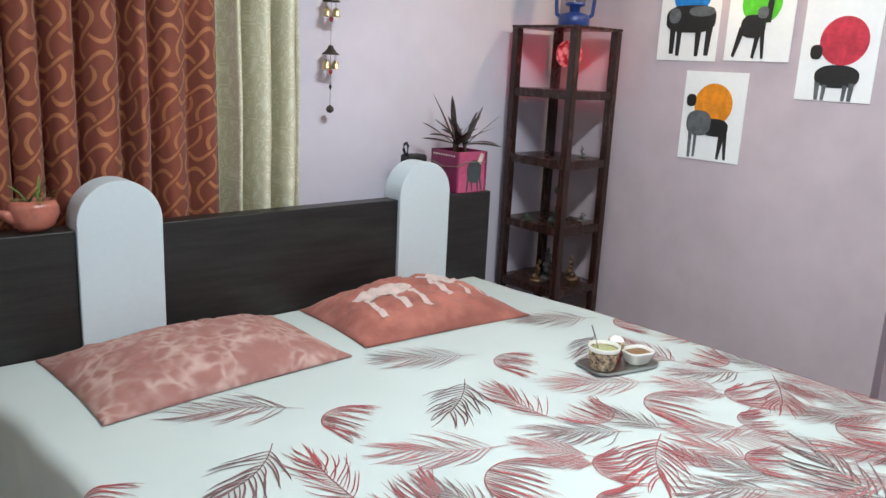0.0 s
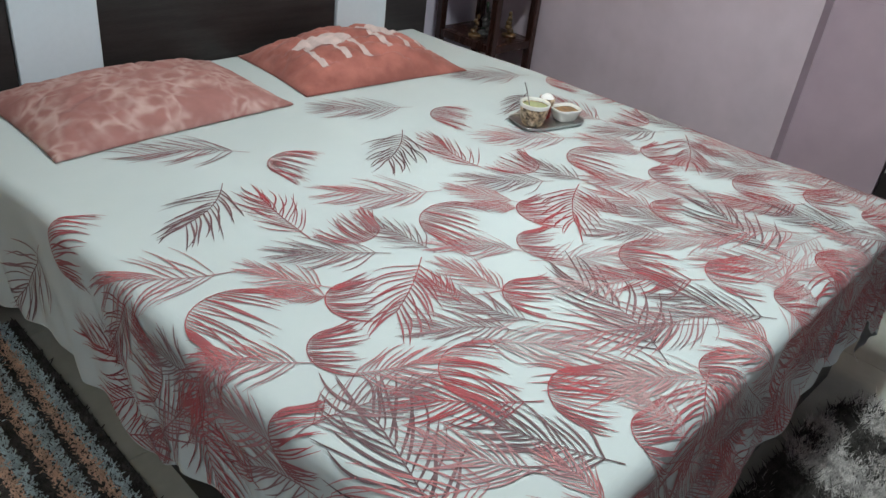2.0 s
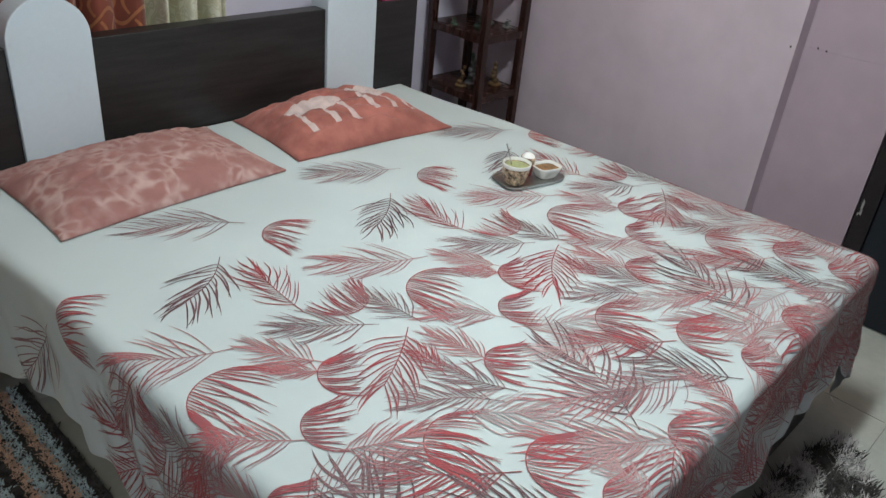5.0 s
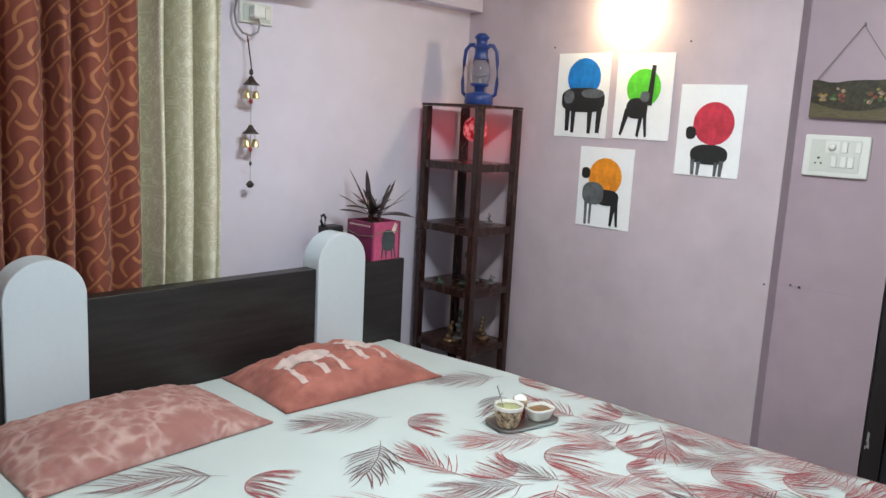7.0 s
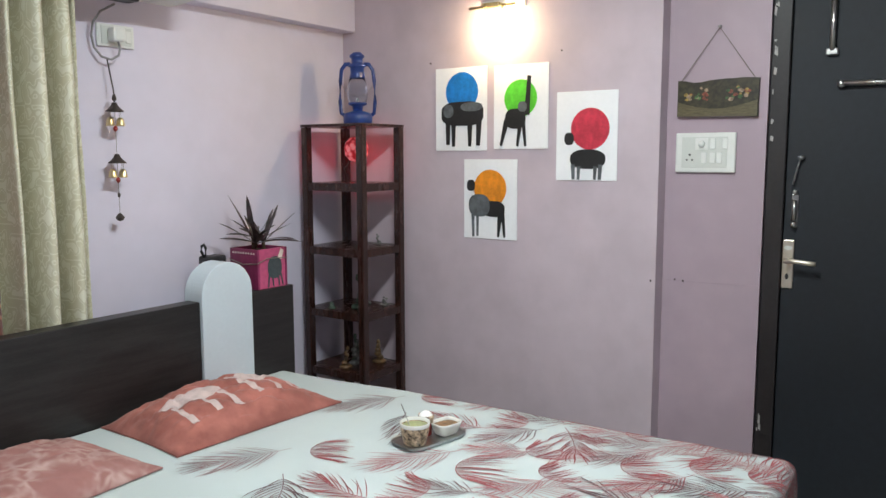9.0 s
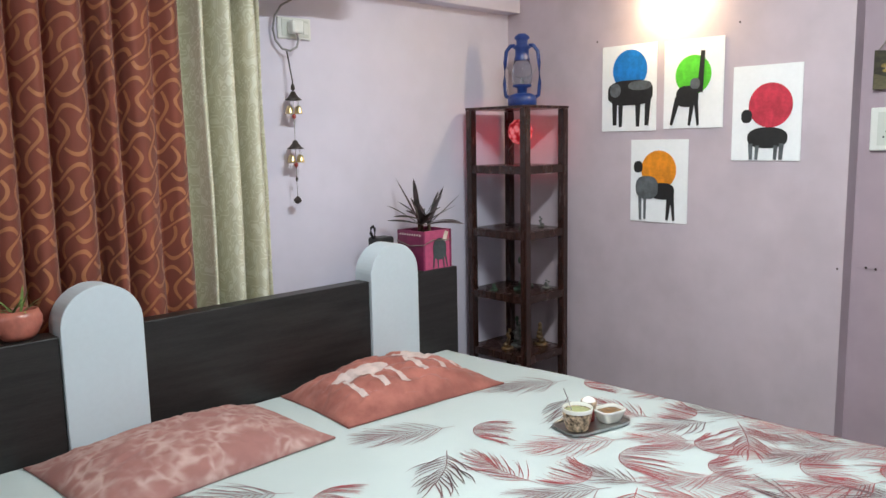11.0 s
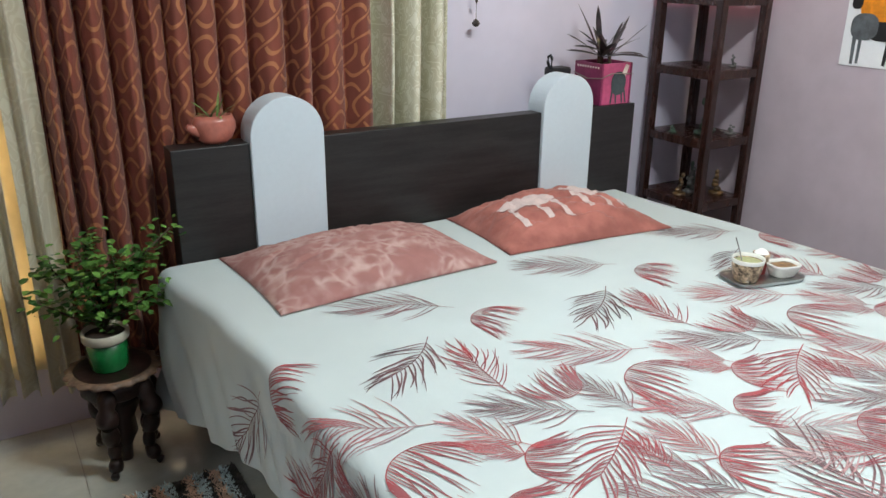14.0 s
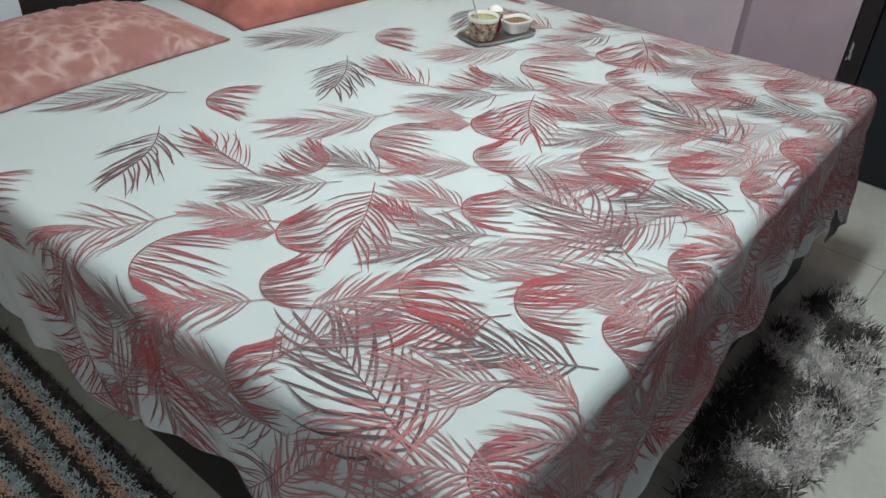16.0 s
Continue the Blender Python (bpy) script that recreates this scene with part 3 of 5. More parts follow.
def hem_foot(u):
    return eased(u, ((1.05, 0.41), (1.45, 0.345), (1.74, 0.305), (2.1, 0.28), (2.4, 0.29), (2.52, 0.37))) + 0.010 * math.sin(15 * u + 1)


def hem_right(v):
    return eased(v, ((0.9, 0.38), (1.3, 0.33)))


def draped(u, v, lift=0.0):
    """Where the point (u, v) of the flat bedsheet lies on the bed."""
    cx, cy = min(max(u, side_left(v) + RB), side_right(v) - RB), max(v, foot(u) + RB)
    d = Vector((u - cx, v - cy))
    run = d.length
    puff = 0.0028 * noise.noise(Vector((u * 3.0, v * 3.0, 0.3))) + 0.0012 * noise.noise(Vector((u * 11.0, v * 11.0, 2.0)))
    if run < 1e-6:
        return Vector((u, v, ZT + puff + lift))
    d /= run
    th = min(run / RB, math.pi / 2)
    drop = max(0.0, run - RB * math.pi / 2)
    along = v * 1.0 - u * 1.0
    k = min(1.0, drop / 0.25)
    wave = k * (0.011 * math.sin(19 * along + 1.5 * math.sin(3 * along)) + 0.007 * math.sin(41 * along + 2) + 0.012 * noise.noise(Vector((u * 5, v * 5, 4))))
    out = RB * math.sin(th) + wave + 0.09 * drop
    nrm = d * math.sin(th)
    z = ZT + puff * (1 - k) - RB * (1 - math.cos(th)) - drop * 0.985
    return Vector((cx + d.x * out + nrm.x * lift, cy + d.y * out + nrm.y * lift, z + lift * math.cos(th)))


def build_sheet():
    nu, nv, ne = 150, 156, 34

    def edge(n_in, n_out, lo_out, hi_out):
        a = [("lo", 1 - i / n_out) for i in range(n_out)] if lo_out else []
        b = [("in", i / n_in) for i in range(n_in + 1)]
        c = [("hi", (i + 1) / n_out) for i in range(n_out)] if hi_out else []
        return a + b + c
    us, vs = edge(nu, ne, True, True), edge(nv, ne, True, False)
    bm = bmesh.new()
    grid = []
    for kv, fv in vs:
        row = []
        for ku, fu in us:
            u_in = X0 if ku == "lo" else X1 if ku == "hi" else X0 + (X1 - X0) * fu
            y_foot = foot(u_in)
            v_in = y_foot if kv == "lo" else y_foot + (Y1 - y_foot) * fv
            xa, xb = side_left(v_in), side_right(v_in)
            u_in = xa if ku == "lo" else xb if ku == "hi" else xa + (xb - xa) * fu
            u = xa - hem_left(v_in) * fu if ku == "lo" else xb + hem_right(v_in) * fu if ku == "hi" else u_in
            v = y_foot - hem_foot(u_in) * fv if kv == "lo" else v_in
            row.append(bm.verts.new(draped(u, v)))
        grid.append(row)
    for a, b in zip(grid, grid[1:]):
        for i in range(len(a) - 1):
            bm.faces.new((a[i], a[i + 1], b[i + 1], b[i]))
    ob = part("bedsheet", bm, "sheet", None, smooth=True)
    tagged(ob, "mint white cotton bedsheet printed with red palm leaves", "bedsheet")
    return ob


sheet = build_sheet()
MIDS = []


def trimmed(q):
    """Keeps a printed point inside the hems."""
    v = min(q[1], Y1 - 0.004)
    u = min(max(q[0], side_left(v) - hem_left(v) + 0.004), side_right(v) + hem_right(v) - 0.01)
    return u, max(v, foot(u) - hem_foot(u) + 0.004)


def leaflet(bm, p, ang, length, width, bend, lift, sway=0.0):
    """One tapering, swaying leaflet of a printed leaf."""
    n = 8
    left, right = [], []
    x, y, a = p[0], p[1], ang
    for i in range(n + 1):
        t = i / n
        w = width * (math.sin(math.pi * (0.10 + 0.90 * t ** 0.85)) ** 0.75) * 0.35 + 0.0003
        nx, ny = -math.sin(a), math.cos(a)
        for side, s in ((left, 1), (right, -1)):
            side.append((x + s * w * nx, y + s * w * ny))
        x, y, a = x + length / n * math.cos(a), y + length / n * math.sin(a), a + bend / n + sway * math.cos(math.tau * t)
    pts = [[bm.verts.new(draped(*trimmed(q), lift)) for q in side] for side in (left, right)]
    for i in range(n):
        bm.faces.new((pts[0][i], pts[1][i], pts[1][i + 1], pts[0][i + 1]))


def rib(bm, pts, width, lift):
    prev = None
    for i, p in enumerate(pts):
        q = pts[min(i + 1, len(pts) - 1)]
        o = pts[max(i - 1, 0)]
        a = math.atan2(q[1] - o[1], q[0] - o[0])
        pair = [bm.verts.new(draped(*trimmed((p[0] - s * width * math.sin(a), p[1] + s * width * math.cos(a))), lift)) for s in (0.5, -0.5)]
        if prev:
            bm.faces.new((prev[0], prev[1], pair[1], pair[0]))
        prev = pair


def inside(p):
    return side_left(p[1]) - hem_left(p[1]) + 0.02 < p[0] < side_right(p[1]) + hem_right(p[1]) - 0.03 and foot(p[0]) - hem_foot(p[0]) + 0.02 < p[1] < Y1


def leaf_print(kind, base, tip, ink, rnd):
    """A printed leaf from its stalk to its tip: feather, palm or fan."""
    bx, by = base
    dx, dy = tip[0] - bx, tip[1] - by
    size, ang = math.hypot(dx, dy), math.atan2(dy, dx)
    size *= 0.88 if kind.startswith("fan") else 1.0
    mid = ((bx + tip[0]) / 2, (by + tip[1]) / 2)
    if not (inside(mid) and inside(base)) and not (inside(mid) and inside(tip)):
        return
    MIDS.append(mid)
    lift = 0.0018 + 0.00003 * (len(MIDS) % 40)
    bm = bmesh.new()
    if kind in ("feather", "palm"):
        curl = rnd.uniform(-0.35, 0.35)
        n = 15 if kind == "feather" else 13
        pts = []
        for i in range(13):
            t = i / 12
            off = curl * size * 0.22 * math.sin(math.pi * t)
            pts.append((bx + 0.80 * dx * t - off * math.sin(ang), by + 0.80 * dy * t + off * math.cos(ang)))
        rib(bm, pts, 0.0026, lift)
        for i in range(n):
            t = 0.16 + 0.84 * i / (n - 1)
            j = min(11, int(t * 12))
            f = t * 12 - j
            p = (pts[j][0] * (1 - f) + pts[j + 1][0] * f, pts[j][1] * (1 - f) + pts[j + 1][1] * f)
            for s in (1, -1):
                sway = rnd.uniform(-0.15, 0.15)
                # leaflets stand out at the stalk and close up towards the tip
                if kind == "feather":
                    ln = size * (0.17 + 0.27 * math.sin(math.pi * (0.25 + 0.62 * t))) * rnd.uniform(0.85, 1.15)
                    leaflet(bm, p, ang + s * (0.98 - 0.62 * t + rnd.uniform(-0.09, 0.09)), ln, 0.0039 * (0.45 + 0.55 * size / 0.28) * rnd.uniform(0.6, 1.4), -s * rnd.uniform(0.15, 0.55), lift, sway)
                else:
                    ln = size * (0.20 + 0.30 * math.sin(math.pi * (0.20 + 0.62 * t))) * rnd.uniform(0.85, 1.15)
                    leaflet(bm, p, ang + s * (1.08 - 0.62 * t + rnd.uniform(-0.09, 0.09)), ln, 0.0053 * size / 0.26 * rnd.uniform(0.65, 1.3), -s * rnd.uniform(0.2, 0.7), lift, sway)
    else:
        # half-moon fan: a bowed rib, with all leaflets sweeping to one side
        r = size * 0.54
        turn = -1 if kind == "fan_up" else 1
        cx, cy = bx + r * math.cos(ang), by + r * math.sin(ang)
        arc = []
        for i in range(29):
            a = ang + math.pi + turn * (-1.0 + 2.4 * i / 28)
            q = 1.0 + 0.40 * i / 28
            arc.append((cx + q * r * math.cos(a), cy + q * r * math.sin(a)))
        rib(bm, arc, 0.0024, lift)
        wash = (rnd.randint(5, 9), rnd.randint(13, 18))
        for i in range(27):
            t = i / 26
            ln = size * (0.42 + 0.62 * math.sin(math.pi * (0.12 + 0.80 * t))) * rnd.uniform(0.8, 1.12)
            wide = 2.4 if min(abs(i - k) for k in wash) < 1 else 1.0
            leaflet(bm, arc[1 + i], ang + turn * (0.55 - 0.85 * t) + rnd.uniform(-0.07, 0.07), ln, 0.0046 * (0.4 + 0.6 * size / 0.16) * rnd.uniform(0.6, 1.3) * wide, turn * rnd.uniform(0.1, 0.6), lift, rnd.uniform(-0.12, 0.12))
    part("leaf_print", bm, "print_" + ink, sheet)


def build_prints():
    rnd = random.Random(11)
    sparse = [("feather", (1.208, 2.138), (0.92, 2.285), "grey"),
              ("fan_up", (1.22, 2.054), (1.317, 1.953), "red"),
              ("palm", (1.059, 2.022), (0.848, 1.857), "dark")]
    second = [("feather", (1.077, 1.698), (1.096, 1.963), "red"),
              ("feather", (1.487, 1.704), (1.215, 1.873), "pink"),
              ("fan_up", (1.203, 1.639), (1.167, 1.766), "red"),
              ("feather", (1.264, 1.498), (1.225, 1.709), "grey"),
              ("feather", (1.182, 1.552), (0.964, 1.699), "grey"),
              ("feather", (1.004, 1.52), (0.899, 1.693), "pink")]
    third = [("fan_up", (0.743, 1.593), (0.846, 1.449), "red"),
             ("feather", (0.986, 1.498), (0.888, 1.588), "pink"),
             ("fan_low", (0.981, 1.503), (1.073, 1.429), "red"),
             ("fan_low", (0.867, 1.404), (0.947, 1.323), "red"),
             ("palm", (1.226, 1.503), (1.006, 1.357), "red"),
             ("feather", (1.28, 1.286), (1.236, 1.479), "pink"),
             ("fan_low", (1.297, 1.314), (1.355, 1.215), "red"),
             ("feather", (1.204, 1.191), (1.019, 1.331), "grey"),
             ("feather", (1.252, 1.195), (1.175, 1.4), "grey"),
             ("palm", (1.17, 1.326), (1.179, 1.455), "red"),
             ("feather", (0.834, 1.359), (0.664, 1.5), "pink")]
    fourth = [("palm", (1.35, 0.962), (1.457, 1.288), "dark"),
              ("feather", (1.518, 0.991), (1.225, 1.152), "pink"),
              ("feather", (1.371, 0.917), (1.13, 1.106), "pink"),
              ("fan_up", (0.997, 1.198), (1.108, 1.095), "red"),
              ("feather", (1.082, 1.046), (0.867, 1.22), "red"),
              ("fan_low", (1.141, 1.065), (1.206, 0.939), "red"),
              ("feather", (1.223, 0.826), (1.226, 0.995), "pale"),
              ("palm", (1.071, 0.873), (0.955, 1.095), "dark"),
              ("feather", (0.979, 0.833), (0.982, 0.988), "pink"),
              ("fan_up", (1.376, 0.892), (1.471, 0.82), "red")]
    # the print goes on below the foot edge
    fifth = [(k, (a[0] + 0.17, a[1] - 0.60), (b[0] + 0.17, b[1] - 0.60), c) for k, a, b, c in second + third if max(a[1], b[1]) < 1.56]
    for row in (sparse, second, third, fourth, fifth):
        for rep in range(-2, 4):
            for kind, a, b, ink in row:
                # one repeat of the cloth, laid a little askew
                sx, sy = 0.604 * rep, 0.025 * rep
                leaf_print(kind, (a[0] + sx, a[1] + sy), (b[0] + sx, b[1] + sy), ink, rnd)
    # thin leaves in the gaps of the crowded half and down the drapes
    step = 0.09
    for i in range(29):
        for j in range(19):
            p = (0.30 + step * i + rnd.uniform(-0.03, 0.03), 0.48 + step * j + rnd.uniform(-0.03, 0.03))
            gap = min(math.hypot(p[0] - q[0], p[1] - q[1]) for q in MIDS)
            drape = p[0] < X0 - 0.02 or p[1] < Y0 - 0.02
            if gap < (0.050 if p[1] < Y0 else 0.062 if drape else 0.090) or p[1] > (1.80 if p[0] < X0 - 0.04 else 1.52):
                continue
            a = 2.6 + rnd.choice((0.0, 0.0, math.pi)) + rnd.uniform(-0.6, 0.6)
            ln = rnd.uniform(0.10, 0.135)
            leaf_print("feather", (p[0] - ln * math.cos(a), p[1] - ln * math.sin(a)), (p[0] + ln * math.cos(a), p[1] + ln * math.sin(a)), rnd.choice(("red", "pink", "grey", "red") if drape else ("pink", "grey", "pale", "pale")), rnd)


build_prints()


def pillow(label, corners, height, material, seed, prints=False):
    n = 64
    rnd = random.Random(seed)
    c = [Vector(p) for p in corners]
    zb = ZT + 0.003

    def at(a, b, top, lift=0.0):
        s, t = (a + 1) / 2, (b + 1) / 2
        p = c[0] * (1 - s) * (1 - t) + c[1] * s * (1 - t) + c[2] * s * t + c[3] * (1 - s) * t
        mid = (c[0] + c[1] + c[2] + c[3]) / 4
        # sides drawn in a little between the corners
        p = mid + (p - mid) * (1 - 0.035 * (1 - a * a) * abs(b) ** 3 - 0.03 * (1 - b * b) * abs(a) ** 3)
        body = max(0.0, (1 - abs(a) ** 3.2) * (1 - abs(b) ** 3.0)) ** 0.82
        q = Vector((a * 2.2 + seed, b * 1.7, seed * 0.7))
        wr = (0.012 * noise.noise(q * 1.5) + 0.006 * noise.noise(q * 4) - 0.013 * (1 - min(1.0, 4 * abs(noise.noise(Vector((a * 2.6 + b * 1.2 + seed, b * 2.2 - a, 2.0)))))) - 0.005 * (1 - min(1.0, 6 * abs(noise.noise(Vector((a * 3.5 + 2 * b, b * 9 - 3 * a + seed, 1.0)))))) - 0.007 * (1 - min(1.0, 5 * abs(noise.noise(Vector((a * 5 - b + seed, b * 5, 7.0))))))) * min(1, body * 1.6) * (0.85 if prints else 0.55)
        z = zb + (0.005 + height * body + wr if top else 0.0) + lift
        return Vector((p.x, p.y, max(z, zb)))
    bm = bmesh.new()
    tops = [[bm.verts.new(at(-1 + 2 * i / n, -1 + 2 * j / n, True)) for i in range(n + 1)] for j in range(n + 1)]
    spots = [[v.co.copy() for v in row] for row in tops]
    bots = [[bm.verts.new(at(-1 + 2 * i / n, -1 + 2 * j / n, False)) for i in range(n + 1)] for j in range(n + 1)]
    for j in range(n):
        for i in range(n):
            bm.faces.new((tops[j][i], tops[j][i + 1], tops[j + 1][i + 1], tops[j + 1][i]))
            bm.faces.new((bots[j][i], bots[j + 1][i], bots[j + 1][i + 1], bots[j][i + 1]))
    ring = [(j, i) for i, j in [(i, 0) for i in range(n)] + [(n, j) for j in range(n)] + [(i, n) for i in range(n, 0, -1)] + [(0, j) for j in range(n, 0, -1)]]
    for k in range(len(ring)):
        (j, i), (j2, i2) = ring[k], ring[(k + 1) % len(ring)]
        bm.faces.new((tops[j][i], bots[j][i], bots[j2][i2], tops[j2][i2]))
    ob = tagged(part("pillow", bm, material, None, smooth=True), label, "pillow")
    # the seam is a hard edge
    ob.data.polygons.foreach_set("use_smooth", [p.normal.z > 0.05 for p in ob.data.polygons])

    def on_top(a, b):
        x, y = min(max((a + 1) / 2 * n, 0), n - 0.001), min(max((b + 1) / 2 * n, 0), n - 0.001)
        i, j = int(x), int(y)
        x, y = x - i, y - j
        low = spots[j][i].lerp(spots[j][i + 1], x)
        return low.lerp(spots[j + 1][i].lerp(spots[j + 1][i + 1], x), y) + Vector((0, -0.0012, 0.0022))

    def stamp(outline_lo, outline_hi):
        """A plain printed bar between two edges, laid on the pillow."""
        b2 = bmesh.new()
        prev = None
        for p, q in zip(outline_lo, outline_hi):
            row = [b2.verts.new(on_top(p[0] + (q[0] - p[0]) * k / 10, p[1] + (q[1] - p[1]) * k / 10)) for k in range(11)]
            if prev:
                for k in range(10):
                    b2.faces.new((prev[k], row[k], row[k + 1], prev[k + 1]))
            prev = row
        part("print", b2, "pillow_print", ob)
    if prints:
        for x0, y0, s in ((-0.38, 0.02, 1.35), (0.46, 0.12, 1.3)):
            lo = [(x0 - 0.27 * s + 0.54 * s * k / 30, y0 - 0.17 * s * math.sin(math.pi * (0.06 + 0.88 * k / 30))) for k in range(31)]
            hi = [(x0 - 0.27 * s + 0.54 * s * k / 30, y0 + 0.17 * s * math.sin(math.pi * (0.06 + 0.88 * k / 30))) for k in range(31)]
            stamp(lo, hi)
            for k in (-0.20, 0.0, 0.20):
                lo = [(x0 + s * (k - 0.025), y0 - 0.10 * s - 0.42 * s * i / 14) for i in range(15)]
                hi = [(x0 + s * (k + 0.025), y0 - 0.10 * s - 0.42 * s * i / 14) for i in range(15)]
                stamp(lo, hi)
    return ob


pillow("dusty pink pillow with cloudy pale blotches on the bed", [(0.789, 2.313, 0), (1.497, 2.352, 0), (1.480, 2.80, 0), (0.768, 2.80, 0)], 0.078, "pillow_a", 3.0)
pillow("plump terracotta pillow with cream printed shapes on the bed", [(1.570, 2.385, 0), (2.226, 2.328, 0), (2.215, 2.80, 0), (1.590, 2.80, 0)], 0.102, "pillow_b", 8.0, True)


# ---- curtains ----
def curtain(name, label, x0, x1, y, z0, z1, folds, amp, material, seed, gather=0.0, pleats=False, sharp=1.0, spread=1.0):
    rnd = random.Random(seed)
    nx, nz = folds * 22, 34
    ph = [rnd.uniform(-0.45, 0.45) for _ in range(folds + 2)]
    hs = [rnd.uniform(0.5, 1.25) for _ in range(folds + 2)]
    bm = bmesh.new()
    uvl = bm.loops.layers.uv.new("uv")
    grid, flat = [], []
    for j in range(nz + 1):
        t = j / nz
        z = z0 + (z1 - z0) * t
        row, along, last = [], 0.0, None
        for i in range(nx + 1):
            s = i / nx * folds
            k = int(min(s, folds - 1e-6))
            f = s - k
            h = hs[k] * (1 - f) + hs[k + 1] * f
            p = ph[k] * (1 - f) + ph[k + 1] * f
            drift = 0.35 * noise.noise(Vector((s * 0.8 + seed, t * 1.6, seed)))
            if pleats:
                wv = 2.0 * abs(math.sin(math.pi * (s + 0.5 * p + 0.25 * drift))) ** sharp - 1.0
            else:
                wv = math.sin(math.tau * (s + 0.5 * p + 0.25 * drift))
                wv = math.copysign(abs(wv) ** sharp, wv)
            yy = y - amp * h * wv * (0.75 + 0.35 * (1 - t)) - 0.012 * noise.noise(Vector((s * 2.0, t * 5, seed + 2)))
            xx = x0 + (x1 - x0) * (i / nx) ** spread + (0.10 if pleats else 0.35) * amp * math.cos(math.tau * (s + p)) * (1 - t * 0.4) + gather * (1 - t) * (i / nx - 0.5)
            pt = Vector((xx, yy, z + 0.004 * math.sin(3.1 * s) * (1 - t)))
            if last is not None:
                along += (Vector((xx, yy)) - last).length
            last = Vector((xx, yy))
            row.append((bm.verts.new(pt), along, z))
        grid.append(row)
    for a, b in zip(grid, grid[1:]):
        for i in range(nx):
            quad = (a[i], a[i + 1], b[i + 1], b[i])
            f = bm.faces.new([q[0] for q in quad])
            for loop, q in zip(f.loops, quad):
                loop[uvl].uv = (q[1], q[2])
    ob = part(name, bm, material, None, smooth=True)
    sol = ob.modifiers.new("thickness", "SOLIDIFY")
    sol.thickness = 0.0025
    return tagged(ob, label, "curtain", "curtains at the window")


curtain("curtain", "red-brown brocade curtain with woven arcs hanging in folds", 0.360, 1.392, 2.985, 0.20, 2.30, 12, 0.048, "red_curtain", 4, pleats=True, sharp=0.75, spread=1.22)
curtain("curtain", "pale cream damask curtain gathered in folds", 1.391, 1.690, 2.985, 0.20, 2.30, 3, 0.092, "grey_curtain", 14, pleats=True, sharp=0.95)
for a, b, s in ((0.129, 0.171, 22), (0.184, 0.236, 23), (0.256, 0.360, 24)):
    curtain("curtain", "grey cream damask curtain fold before a lit lining", a, b, 2.972, 0.20 if s != 24 else 0.19, 2.30, 1 if s < 24 else 2, 0.024, "left_curtain", s, gather=-0.004)
curtain("sheer_curtain", "warm yellow lining glowing with light behind the curtain", -1.0, 0.36, 3.02, 0.24, 2.28, 14, 0.018, "sheer", 31)
rod = tagged(part("curtain_rod", tube([(-1.05, 2.985, 2.31), (1.72, 2.985, 2.31)], 0.013, 12), "rod", smooth=True), "brown curtain rod above the window", "rod")


# ---- corner shelf and what stands on it ----
def build_shelf():
    fx, fy, sx, sy, w = 2.786, 2.692, 0.300, 0.357, 0.034
    sh = thing("corner_shelf", "tall red-brown wooden open corner shelf", "shelf", (fx + sx / 2, fy + sy / 2, 0))

    def add(name, bm, mat="shelf_wood", label=""):
        bm.transform(Matrix.Translation((-fx - sx / 2, -fy - sy / 2, 0)))
        return part(name, bm, mat, sh, label)
    for a, b in ((0, 0), (0, 1), (1, 0), (1, 1)):
        x, y = fx + a * (sx - w), fy + b * (sy - w)
        add("leg", box((x, y, 0), (x + w, y + w, 1.60), 0.003))
    for z in (0.23, 0.50, 0.775, 1.062, 1.352):
        e = 0.003
        add("board", box((fx + w * 0.5, fy + w * 0.5, z - 0.012), (fx + sx - w * 0.5, fy + sy - w * 0.5, z), 0.0015))
        for lo, hi in (((fx + w, fy + e, z - 0.036), (fx + sx - w, fy + w * 0.5 - 0.001, z - 0.001)),
                       ((fx + w, fy + sy - w * 0.5 + 0.001, z - 0.036), (fx + sx - w, fy + sy - e, z - 0.001)),
                       ((fx + e, fy + w, z - 0.036), (fx + w * 0.5 - 0.001, fy + sy - w, z - 0.001)),
                       ((fx + sx - w * 0.5 + 0.001, fy + w, z - 0.036), (fx + sx - e, fy + sy - w, z - 0.001))):
            add("rail", box(lo, hi, 0.002))
    add("top_board", box((fx - 0.002, fy - 0.002, 1.601), (fx + sx + 0.002, fy + sy + 0.002, 1.613), 0.003))
    return sh


build_shelf()
LX, LY, LZ = 2.945, 2.845, 1.613
side = Vector((-0.62, 0.785, 0))


